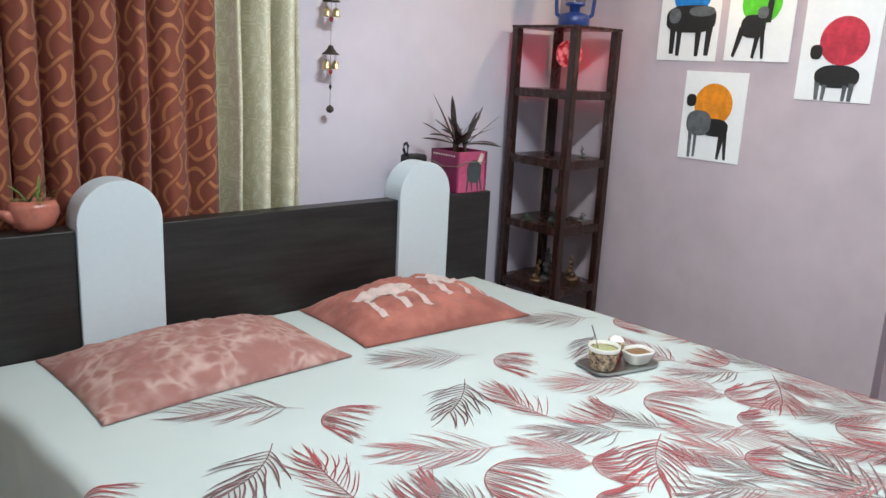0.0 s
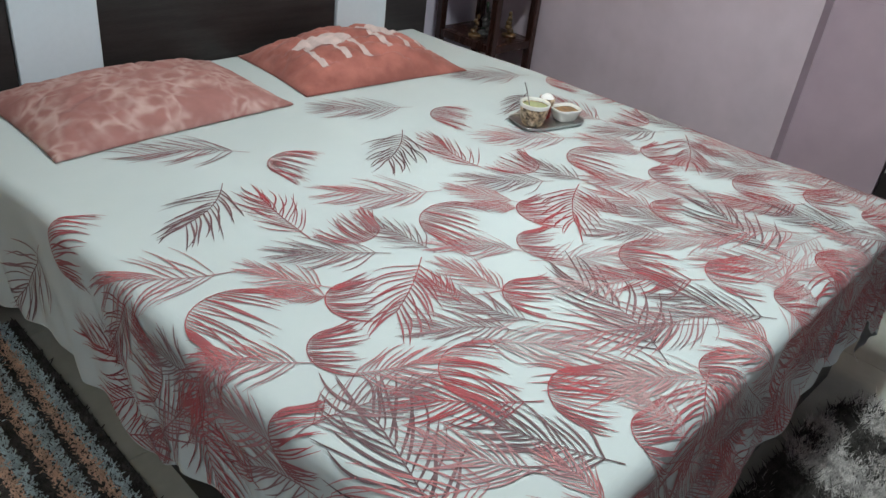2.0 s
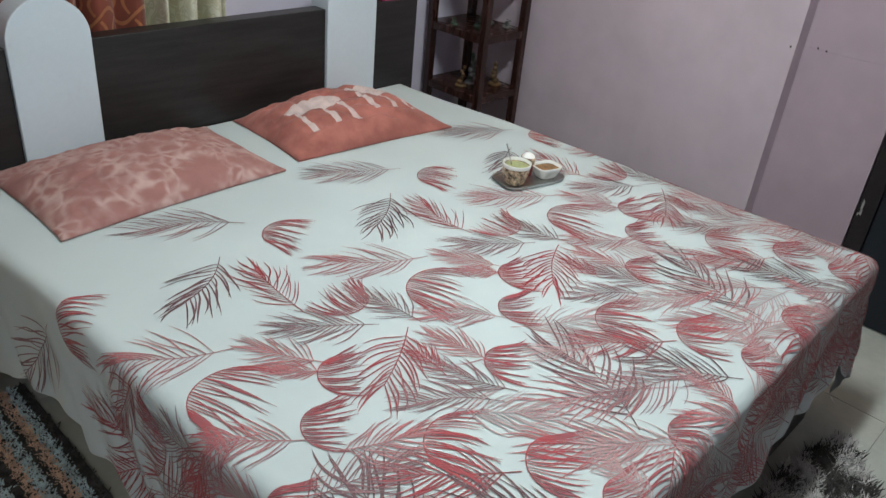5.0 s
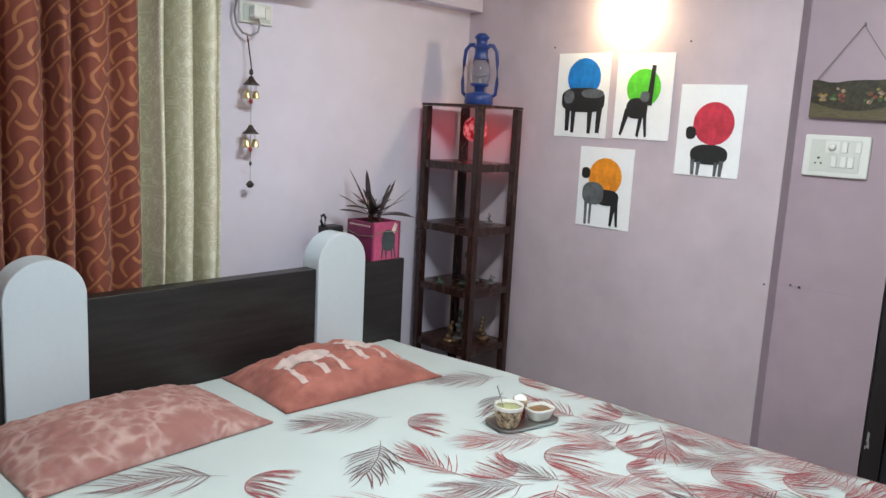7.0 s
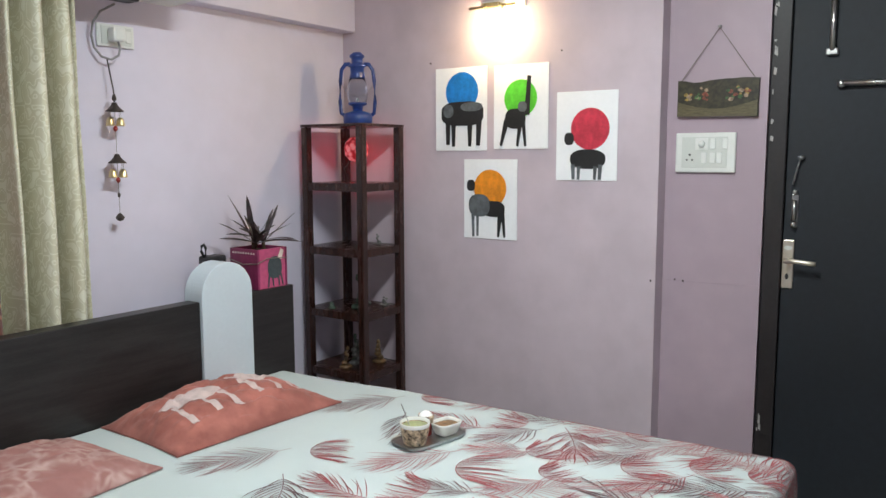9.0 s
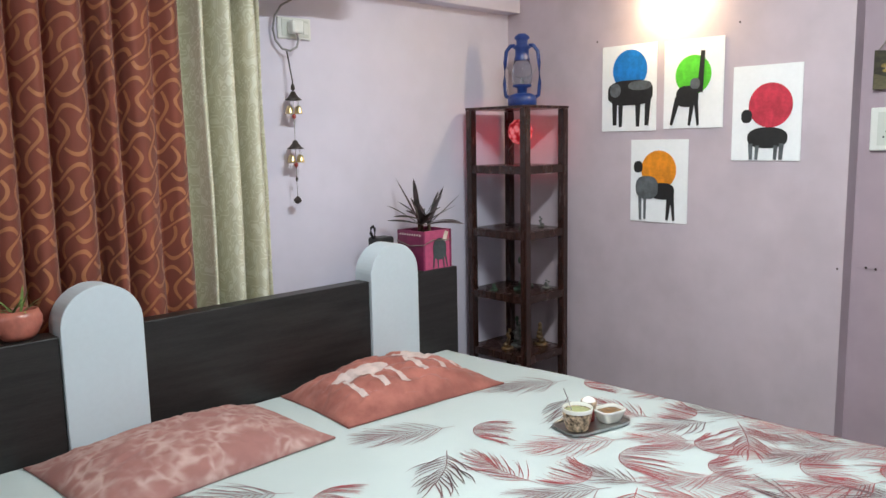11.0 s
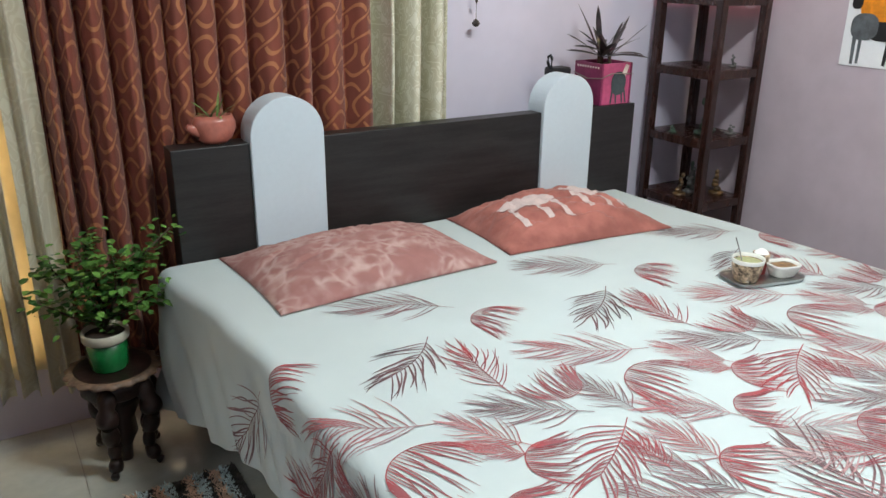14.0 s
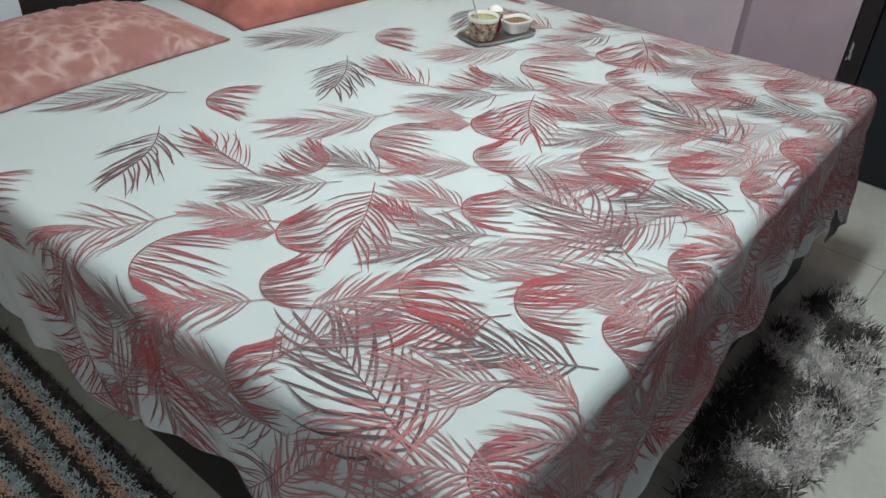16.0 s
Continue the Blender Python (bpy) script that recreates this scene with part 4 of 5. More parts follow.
def build_lantern():
    la = thing("hurricane_lantern", "blue enamelled hurricane lantern with a glass chimney on the shelf", "lantern", m=Matrix.Translation((LX, LY, LZ)) @ Matrix.Diagonal((1.0, 1.0, 1.14, 1)))
    part("tank", lathe([(0, 0.001), (0.062, 0.001), (0.066, 0.008), (0.066, 0.032), (0.058, 0.045), (0.035, 0.052), (0, 0.052)], 28), "lantern", la, smooth=True)
    part("burner", lathe([(0.022, 0.052), (0.024, 0.072), (0.043, 0.078), (0.043, 0.086), (0.02, 0.088), (0, 0.088)], 24), "lantern", la, smooth=True)
    part("glass_chimney", lathe([(0.036, 0.084), (0.044, 0.098), (0.047, 0.122), (0.044, 0.152), (0.035, 0.182), (0.033, 0.182), (0.042, 0.152), (0.045, 0.122), (0.042, 0.099), (0.034, 0.085)], 24), "clear", la, "clear glass chimney", True)
    part("wick", lathe([(0.006, 0.086), (0.006, 0.104), (0, 0.106)], 8), "foam", la)
    part("hood", lathe([(0.034, 0.176), (0.036, 0.186), (0.031, 0.196), (0.031, 0.222), (0.040, 0.226), (0.040, 0.232), (0.026, 0.240), (0.026, 0.258), (0.034, 0.262), (0.034, 0.270), (0.018, 0.282), (0, 0.284)], 24), "lantern", la, smooth=True)
    for s in (1, -1):
        pts = [side * s * 0.050 + Vector((0, 0, 0.030)), side * s * 0.074 + Vector((0, 0, 0.045)), side * s * 0.079 + Vector((0, 0, 0.09)), side * s * 0.076 + Vector((0, 0, 0.17)),
               side * s * 0.070 + Vector((0, 0, 0.215)), side * s * 0.052 + Vector((0, 0, 0.236)), side * s * 0.030 + Vector((0, 0, 0.236))]
        part("side_tube", tube(pts, 0.0085, 10), "lantern", la, smooth=True)
    bail = [side * 0.080 * math.cos(a) + Vector((0.05 * math.sin(a), 0.04 * math.sin(a), 0.20 - 0.085 * math.sin(a))) for a in (math.pi * k / 12 for k in range(13))]
    part("bail", tube(bail, 0.002, 6), "steel", la)


build_lantern()


def build_red_lamp():
    g = thing("globe_lamp", "small red glass globe lamp glowing on a wire stand", "lamp", (2.95, 2.86, 1.352))
    part("globe", lathe([(0, 0.088), (0.030, 0.097), (0.052, 0.122), (0.057, 0.152), (0.050, 0.182), (0.028, 0.203), (0, 0.208)], 24), "globe", g, "glowing red glass globe", True)
    for a in (0.4, 2.5, 4.6):
        c, s = math.cos(a), math.sin(a)
        part("stand_leg", tube([(0.022 * c, 0.022 * s, 0.108), (0.058 * c, 0.058 * s, 0.062), (0.042 * c, 0.042 * s, 0.001)], 0.0035, 6), "bronze", g)
    part("stand_ring", lathe([(0.026, 0.098), (0.031, 0.098), (0.031, 0.104), (0.026, 0.104), (0.026, 0.098)], 20), "bronze", g)


build_red_lamp()


def ornament(label, at, mat, seed, h, w, blobs=5):
    rnd = random.Random(seed)
    bm = bmesh.new()
    lathe([(0, 0), (w * 0.9, 0), (w * 0.95, h * 0.06), (w * 0.7, h * 0.12), (0, h * 0.12)], 14, bm=bm)
    z = h * 0.11
    for k in range(blobs):
        r = w * rnd.uniform(0.35, 0.62) * (1 - 0.12 * k)
        ox, oy = rnd.uniform(-0.3, 0.3) * w, rnd.uniform(-0.3, 0.3) * w
        hh = (h * 0.89) / blobs * 1.25
        lathe([(0, 0), (r * 0.7, hh * 0.12), (r, hh * 0.5), (r * 0.65, hh * 0.9), (0, hh)], 10, (ox, oy, z), bm)
        z += (h * 0.89 - hh) / max(1, blobs - 1) if blobs > 1 else 0
    bm.transform(Matrix.Translation(at))
    ob = part("ornament", bm, mat, None, smooth=True)
    return tagged(ob, label, "ornament", "ornaments on the shelf")


for args in (("small dull green ornament on the shelf board", (2.90, 2.80, 1.062), "fig_a", 1, 0.075, 0.028), ("small dark ornament on the shelf board", (3.02, 2.80, 1.062), "fig_c", 2, 0.05, 0.018),
             ("tall dull green ornament on the shelf board", (2.90, 2.82, 0.775), "fig_a", 3, 0.16, 0.036), ("grey rounded ornament on the shelf board", (2.99, 2.86, 0.775), "fig_c", 4, 0.12, 0.035),
             ("low silvery ornament on the shelf board", (3.03, 2.77, 0.775), "fig_c", 5, 0.04, 0.026), ("low dark ornament on the shelf board", (2.83, 2.92, 0.775), "fig_a", 6, 0.03, 0.022),
             ("gilt brown ornament on the lower shelf board", (2.85, 2.86, 0.50), "fig_b", 7, 0.10, 0.032), ("grey ornament on the lower shelf board", (2.92, 2.86, 0.50), "fig_c", 8, 0.12, 0.034),
             ("gilt brown ornament on the lower shelf board", (3.01, 2.79, 0.50), "fig_b", 9, 0.11, 0.036), ("dark ornament on the lower shelf board", (2.98, 2.90, 0.50), "fig_a", 10, 0.13, 0.03)):
    ornament(*args)


# ---- wind chime, socket, air conditioner ----
def build_chime():
    x, y = 1.858, 3.045
    ch = thing("wind_chime", "brass bell wind chime hanging against the wall", "wind chime", (x, y, 1.24))

    def add(name, bm, mat, smooth=True, parent=ch):
        bm.transform(Matrix.Translation((-x, -y, -1.24)))
        return part(name, bm, mat, parent, smooth=smooth)
    add("cord", tube([(x - 0.006, y + 0.02, 1.812), (x, y, 1.70), (x, y, 1.665)], 0.0026, 6), "bronze")
    add("cord", tube([(x, y, 1.65), (x, y, 1.25)], 0.0010, 5), "string")
    add("bead", lathe([(0, 0.035), (0.007, 0.022), (0.008, 0.010), (0, 0)], 10, (x, y, 1.662)), "bronze")
    for z in (1.644, 1.462):
        add("canopy", lathe([(0, 0.020), (0.008, 0.018), (0.012, 0.008), (0.022, -0.004), (0.032, -0.012), (0.031, -0.014), (0.020, -0.008), (0, -0.004)], 20, (x, y, z)), "bronze")
        for k in range(4):
            a = 0.5 + k * math.tau / 4
            bx, by = x + 0.026 * math.cos(a), y + 0.018 * math.sin(a)
            bell = add("bell", lathe([(0, 0.018), (0.005, 0.017), (0.010, 0.008), (0.0125, -0.008), (0.014, -0.012), (0.012, -0.012), (0, -0.006)], 14, (bx, by, z - 0.052)), "brass")
            add("thread", tube([(bx, by, z - 0.012), (bx, by, z - 0.036)], 0.0008, 4), "string", False)
        add("clapper", lathe([(0, 0.010), (0.007, 0.004), (0.008, -0.004), (0, -0.014)], 10, (x, y, z - 0.072)), "candle_red")
    add("bead", lathe([(0, 0.012), (0.005, 0.004), (0.005, -0.004), (0, -0.012)], 8, (x, y, 1.335)), "bronze")
    add("pendant", lathe([(0, 0.016), (0.010, 0.008), (0.016, -0.002), (0.010, -0.012), (0, -0.016)], 7, (x, y, 1.256)), "bronze", False)


build_chime()


def build_socket():
    so = thing("wall_socket", "white wall socket with a grey plug and looped cable", "socket", (1.906, YB, 1.90))

    def add(name, bm, mat, smooth=False):
        bm.transform(Matrix.Translation((-1.906, -YB, -1.90)))
        return part(name, bm, mat, so, smooth=smooth)
    add("plate", box((1.833, YB - 0.012, 1.861), (1.98, YB - 0.0005, 1.941), 0.004), "plastic")
    add("inner_panel", box((1.848, YB - 0.0155, 1.870), (1.967, YB - 0.0125, 1.932), 0.001), "plastic_b")
    add("switch", box((1.942, YB - 0.020, 1.880), (1.962, YB - 0.016, 1.922), 0.0015), "plastic")
    add("plug", box((1.868, YB - 0.060, 1.877), (1.918, YB - 0.016, 1.927), 0.009), "plastic")
    c = [(1.893, YB - 0.045, 1.878), (1.896, YB - 0.05, 1.855), (1.888, YB - 0.05, 1.828), (1.862, YB - 0.045, 1.812), (1.832, YB - 0.035, 1.820), (1.808, YB - 0.03, 1.85),
         (1.800, YB - 0.03, 1.89), (1.806, YB - 0.035, 1.935), (1.825, YB - 0.05, 1.972), (1.85, YB - 0.10, 1.995)]
    add("cable", tube(c, 0.0042, 8), "cable", True)


build_socket()


def build_ac():
    ac = thing("air_conditioner", "white split air conditioner mounted under the beam", "air conditioner", (1.62, 3.01, 2.02))

    def add(name, bm, mat):
        bm.transform(Matrix.Translation((-1.62, -3.01, -2.02)))
        return part(name, bm, mat, ac)
    prof = [(2.83, 2.07), (2.86, 2.033), (2.95, 2.022), (3.018, 2.022), (3.018, 2.29), (2.84, 2.29), (2.825, 2.27)]
    add("body", prism(prof, 0, 1.18, 2.085), "plastic")
    add("air_flap", box((1.24, 2.862, 2.018), (1.80, 2.94, 2.0225), 0.001), "black")
    add("drain_cover", box((1.815, 2.93, 2.002), (1.90, 2.995, 2.0215), 0.004), "black")


build_ac()


# ---- the four drawings ----
def on_wall(outline, y1, z1, w, h):
    """Outline in shares of the sheet (right, down) to wall coordinates."""
    return [(y1 - p[0] * w, z1 - p[1] * h) for p in outline]


def rounded(x0, y0, x1, y1, k=0.4, n=6):
    rx, ry = (x1 - x0) * k, (y1 - y0) * k
    out = []
    for cx, cy, a in ((x1 - rx, y0 + ry, -90), (x1 - rx, y1 - ry, 0), (x0 + rx, y1 - ry, 90), (x0 + rx, y0 + ry, 180)):
        out += [(cx + rx * math.cos(radians(a + 90 * i / n)), cy + ry * math.sin(radians(a + 90 * i / n))) for i in range(n + 1)]
    return out


def bar(x0, y0, x1, y1, w0, w1=None):
    w1 = w0 if w1 is None else w1
    d = math.hypot(x1 - x0, y1 - y0)
    nx, ny = -(y1 - y0) / d, (x1 - x0) / d
    return [(x0 + nx * w0, y0 + ny * w0), (x1 + nx * w1, y1 + ny * w1), (x1 - nx * w1, y1 - ny * w1), (x0 - nx * w0, y0 - ny * w0)]


def drawing(label, y0, y1, z0, z1, colour, dc, inked, washed=()):
    w, h = y1 - y0, z1 - z0
    pic = thing("drawing", label, "picture", (XR, (y0 + y1) / 2, z0), "drawings on the wall")
    off = Matrix.Translation((-XR, -(y0 + y1) / 2, -z0))
    bm = box((XR - 0.0048, y0, z0), (XR - 0.0022, y1, z1), 0.0004, segs=1)
    bm.transform(off)
    part("sheet", bm, "paper", pic)
    bm = prism(on_wall(disc(dc[0], dc[1], dc[2], dc[2] * w / h, 40), y1, z1, w, h), 0, XR - 0.0060, XR - 0.0052)
    bm.transform(off)
    part("disc", bm, colour, pic, "round wash of colour")
    for mat, shapes, lay in (("ink", inked, 0.0070), ("ink_grey", washed, 0.0078)):
        for k, o in enumerate(shapes):
            bm = prism(on_wall(o, y1, z1, w, h), 0, XR - lay - 0.0001 * k - 0.0004, XR - lay - 0.0001 * k)
            bm.transform(off)
            part("ink_shape", bm, mat, pic)


drawing("white sheet with a blue disc and dark shapes on wall", 2.277, 2.546, 1.494, 1.858, "blue", (0.52, 0.29, 0.315),
        [rounded(0.12, 0.41, 0.94, 0.70, 0.35), bar(0.25, 0.62, 0.25, 0.93, 0.05, 0.035), bar(0.36, 0.64, 0.36, 0.95, 0.045, 0.03), bar(0.68, 0.66, 0.68, 0.95, 0.05, 0.03), bar(0.86, 0.6, 0.84, 0.94, 0.055, 0.035)],
        [rounded(0.50, 0.42, 0.92, 0.53, 0.45), rounded(0.16, 0.44, 0.36, 0.60, 0.45)])
drawing("white sheet with a green disc and dark shapes on wall", 1.982, 2.242, 1.500, 1.853, "green", (0.50, 0.40, 0.30),
        [rounded(0.22, 0.52, 0.60, 0.76, 0.4), bar(0.62, 0.60, 0.66, 0.14, 0.05, 0.035), bar(0.25, 0.66, 0.14, 0.96, 0.05, 0.022), bar(0.50, 0.70, 0.45, 0.97, 0.04, 0.022), bar(0.56, 0.70, 0.60, 0.97, 0.035, 0.02)],
        [rounded(0.46, 0.44, 0.62, 0.56, 0.4)])
drawing("white sheet with a crimson disc and dark shapes on wall", 1.679, 1.943, 1.371, 1.728, "red", (0.56, 0.42, 0.315),
        [rounded(0.24, 0.65, 0.82, 0.87, 0.42), rounded(0.14, 0.46, 0.30, 0.60, 0.4)],
        [bar(0.29, 0.82, 0.30, 0.99, 0.035, 0.025), bar(0.39, 0.84, 0.38, 0.99, 0.03, 0.022), bar(0.66, 0.84, 0.65, 0.99, 0.03, 0.022), bar(0.74, 0.82, 0.73, 0.99, 0.035, 0.025)])
drawing("white sheet with an orange disc and dark shapes on wall", 2.125, 2.394, 1.107, 1.456, "orange", (0.50, 0.365, 0.305),
        [rounded(0.36, 0.52, 0.78, 0.72, 0.4), rounded(0.06, 0.26, 0.22, 0.40, 0.4), bar(0.70, 0.66, 0.66, 0.97, 0.05, 0.02), bar(0.74, 0.66, 0.78, 0.97, 0.035, 0.02)],
        [rounded(0.10, 0.44, 0.50, 0.72, 0.4), bar(0.18, 0.68, 0.19, 0.98, 0.03, 0.022), bar(0.27, 0.70, 0.27, 0.97, 0.025, 0.02)])


def build_picture_lamp():
    pl = thing("picture_lamp", "lit brass picture lamp fixed above the drawings", "lamp", (XR, 2.22, 2.09))

    def add(name, bm, mat, label="", smooth=False):
        bm.transform(Matrix.Translation((-XR, -2.22, -2.09)))
        return part(name, bm, mat, pl, label, smooth)
    add("wall_plate", box((XR - 0.010, 2.09, 2.088), (XR - 0.0005, 2.30, 2.125), 0.003), "plastic")
    add("bracket", box((XR - 0.06, 2.19, 2.085), (XR - 0.010, 2.275, 2.108), 0.004), "brass")
    add("arm", tube([(XR - 0.045, 2.34, 2.094), (XR - 0.045, 2.12, 2.096)], 0.006, 8), "brass", smooth=True)
    add("bulb", lathe([(0, -0.03), (0.011, -0.026), (0.013, 0.0), (0.010, 0.024), (0, 0.028)], 14, (XR - 0.07, 2.255, 2.045)), "bulb", "glowing warm bulb", True)
    add("bulb", lathe([(0, -0.03), (0.011, -0.026), (0.013, 0.0), (0.010, 0.024), (0, 0.028)], 14, (XR - 0.07, 2.165, 2.045)), "bulb", "glowing warm bulb", True)
    for y in (2.255, 2.165):
        add("holder", tube([(XR - 0.045, y, 2.094), (XR - 0.07, y, 2.09), (XR - 0.07, y, 2.072)], 0.007, 8), "brass", smooth=True)


build_picture_lamp()


def build_plaque():
    x = XR + 0.085
    pq = thing("wall_plaque", "dark painted wooden plaque hanging from a string", "plaque", (x, 1.322, 1.61))

    def add(name, bm, mat, label="", smooth=False):
        bm.transform(Matrix.Translation((-x, -1.322, -1.61)))
        return part(name, bm, mat, pq, label, smooth)
    rnd = random.Random(2)
    top = [(1.470 - 0.296 * k / 10, 1.750 + rnd.uniform(-0.003, 0.003) - 0.004 * math.sin(math.pi * k / 5)) for k in range(11)]
    add("board", prism([(1.470, 1.618), (1.176, 1.612)][::-1] + top, 0, x - 0.016, x - 0.004), "plaque")
    add("lower_band", prism([(1.468, 1.618), (1.178, 1.613)][::-1] + [(1.468 - 0.290 * k / 10, 1.672 - 0.028 * math.sin(math.pi * k / 10)) for k in range(11)], 0, x - 0.0185, x - 0.0165), surface("olive_wood", (0.10, 0.082, 0.04), 0.5, vary=0.3, big=20, stretch=(1, 2, 12)), "plain olive wood band")
    cols = [surface("painted_patch_%s" % n, c, 0.5, vary=0.5, big=60) for n, c in (("ochre", (0.24, 0.16, 0.04)), ("leafy", (0.06, 0.13, 0.04)), ("rust", (0.20, 0.05, 0.03)), ("buff", (0.28, 0.20, 0.13)))]
    for cy in (1.40, 1.243):
        for k in range(20):
            dy, dz = rnd.uniform(-0.045, 0.045), rnd.uniform(-0.022, 0.024)
            r = rnd.uniform(0.004, 0.010)
            o = [(cy + dy + r * math.cos(a) * rnd.uniform(0.7, 1.2), 1.698 + dz + r * 0.8 * math.sin(a)) for a in (math.tau * i / 7 for i in range(7))]
            add("painted_patch", prism(o, 0, x - 0.0170 - 0.0001 * k, x - 0.0162), cols[k % 4])
    add("string", tube([(x - 0.012, 1.462, 1.746), (x - 0.006, 1.324, 1.941), (x - 0.012, 1.186, 1.746)], 0.0018, 6), "string")
    add("nail", lathe([(0, -0.008), (0.006, -0.004), (0.006, 0.004), (0, 0.008)], 10, (x - 0.006, 1.324, 1.944)), "steel")


build_plaque()


def build_switchboard():
    x = XR + 0.085
    sb = thing("switchboard", "white modular switchboard with sockets on the wall", "switchboard", (x, 1.36, 1.48))

    def add(name, bm, mat, label="", smooth=False):
        bm.transform(Matrix.Translation((-x, -1.36, -1.48)))
        return part(name, bm, mat, sb, label, smooth)
    add("plate", box((x - 0.014, 1.248, 1.406), (x - 0.0005, 1.472, 1.556), 0.005), "plastic")
    add("inner_panel", box((x - 0.0165, 1.278, 1.424), (x - 0.0145, 1.447, 1.540), 0.001), "plastic_b")
    for y, z in ((1.305, 1.462), (1.33, 1.462), (1.285, 1.515), (1.33, 1.515), (1.305, 1.515)):
        if (y, z) == (1.305, 1.515):
            continue
        add("switch", box((x - 0.022, y - 0.010, z - 0.020), (x - 0.017, y + 0.010, z + 0.020), 0.002), "plastic")
    add("switch", box((x - 0.022, 1.352, 1.442), (x - 0.017, 1.372, 1.482), 0.002), "plastic")
    add("dimmer_plate", box((x - 0.019, 1.348, 1.492), (x - 0.017, 1.396, 1.536), 0.001), "plastic")
    knob = lathe([(0, 0.010), (0.011, 0.009), (0.013, 0), (0, 0)], 16)
    knob.transform(Matrix.Translation((x - 0.0192, 1.372, 1.514)) @ Matrix.Rotation(radians(-90), 4, "Y"))
    add("dimmer_knob", knob, "plastic", smooth=True)
    for dy, dz, r in ((0, 0.011, 0.0042), (0.010, -0.008, 0.0034), (-0.010, -0.008, 0.0034)):
        add("socket_hole", prism(disc(1.416 + dy, 1.462 + dz, r, r, 12), 0, x - 0.0172, x - 0.0168), "black")


build_switchboard()


# ---- on the headboard ----
def strap_leaf(bm, base, yaw, length, rise, width, droop, n=7, twist=0.0):
    """One long, folded, arching leaf."""
    c, s = math.cos(yaw), math.sin(yaw)
    rows = []
    for i in range(n + 1):
        t = i / n
        d = length * t * math.cos(rise) + 0.0
        z = length * t * math.sin(rise) - droop * t * t
        w = width * (math.sin(math.pi * (0.12 + 0.88 * t)) ** 0.7) * 0.5 + 0.0003
        p = Vector(base) + Vector((c * d, s * d, z))
        a = twist * t
        nrm = Vector((-s * math.cos(a), c * math.cos(a), math.sin(a)))
        rows.append([bm.verts.new(p + nrm * w), bm.verts.new(p - Vector((0, 0, w * 0.35))), bm.verts.new(p - nrm * w)])
    for a, b in zip(rows, rows[1:]):
        for k in range(2):
            bm.faces.new((a[k], a[k + 1], b[k + 1], b[k]))


def build_terracotta():
    p = thing("terracotta_planter", "small glazed terracotta bowl planter on the headboard", "planter", m=Matrix.Translation((0.806, 2.862, 0.944)) @ Matrix.Diagonal((0.95, 0.95, 1.3, 1)))
    bm = lathe([(0, 0.001), (0.036, 0.001), (0.054, 0.012), (0.068, 0.034), (0.068, 0.050), (0.058, 0.066), (0.054, 0.065), (0.062, 0.050), (0.058, 0.044), (0, 0.044)], 30, squash=(1.0, 0.62))
    part("bowl", bm, "terracotta", p, smooth=True)
    part("spout", tube([(-0.050, -0.006, 0.030), (-0.072, -0.010, 0.038), (-0.088, -0.012, 0.044)], 0.016, 12, taper=0.45), "terracotta", p, smooth=True)
    part("soil", lathe([(0, 0.054), (0.058, 0.052), (0.058, 0.044)], 24, squash=(1, 0.6)), "soil", p)
    rnd = random.Random(6)
    pl = thing("spider_plant", "sparse striped spider plant in the terracotta bowl", "plant", (0.806, 2.862, 0.944 + 0.066))
    for k in range(11):
        bm = bmesh.new()
        strap_leaf(bm, (rnd.uniform(-0.02, 0.015), rnd.uniform(-0.01, 0.01), 0), rnd.uniform(0, 6.28), rnd.uniform(0.07, 0.13), rnd.uniform(0.75, 1.5), 0.009, rnd.uniform(0.0, 0.05))
        part("leaf", bm, "leaf_spider", pl, smooth=True)


build_terracotta()


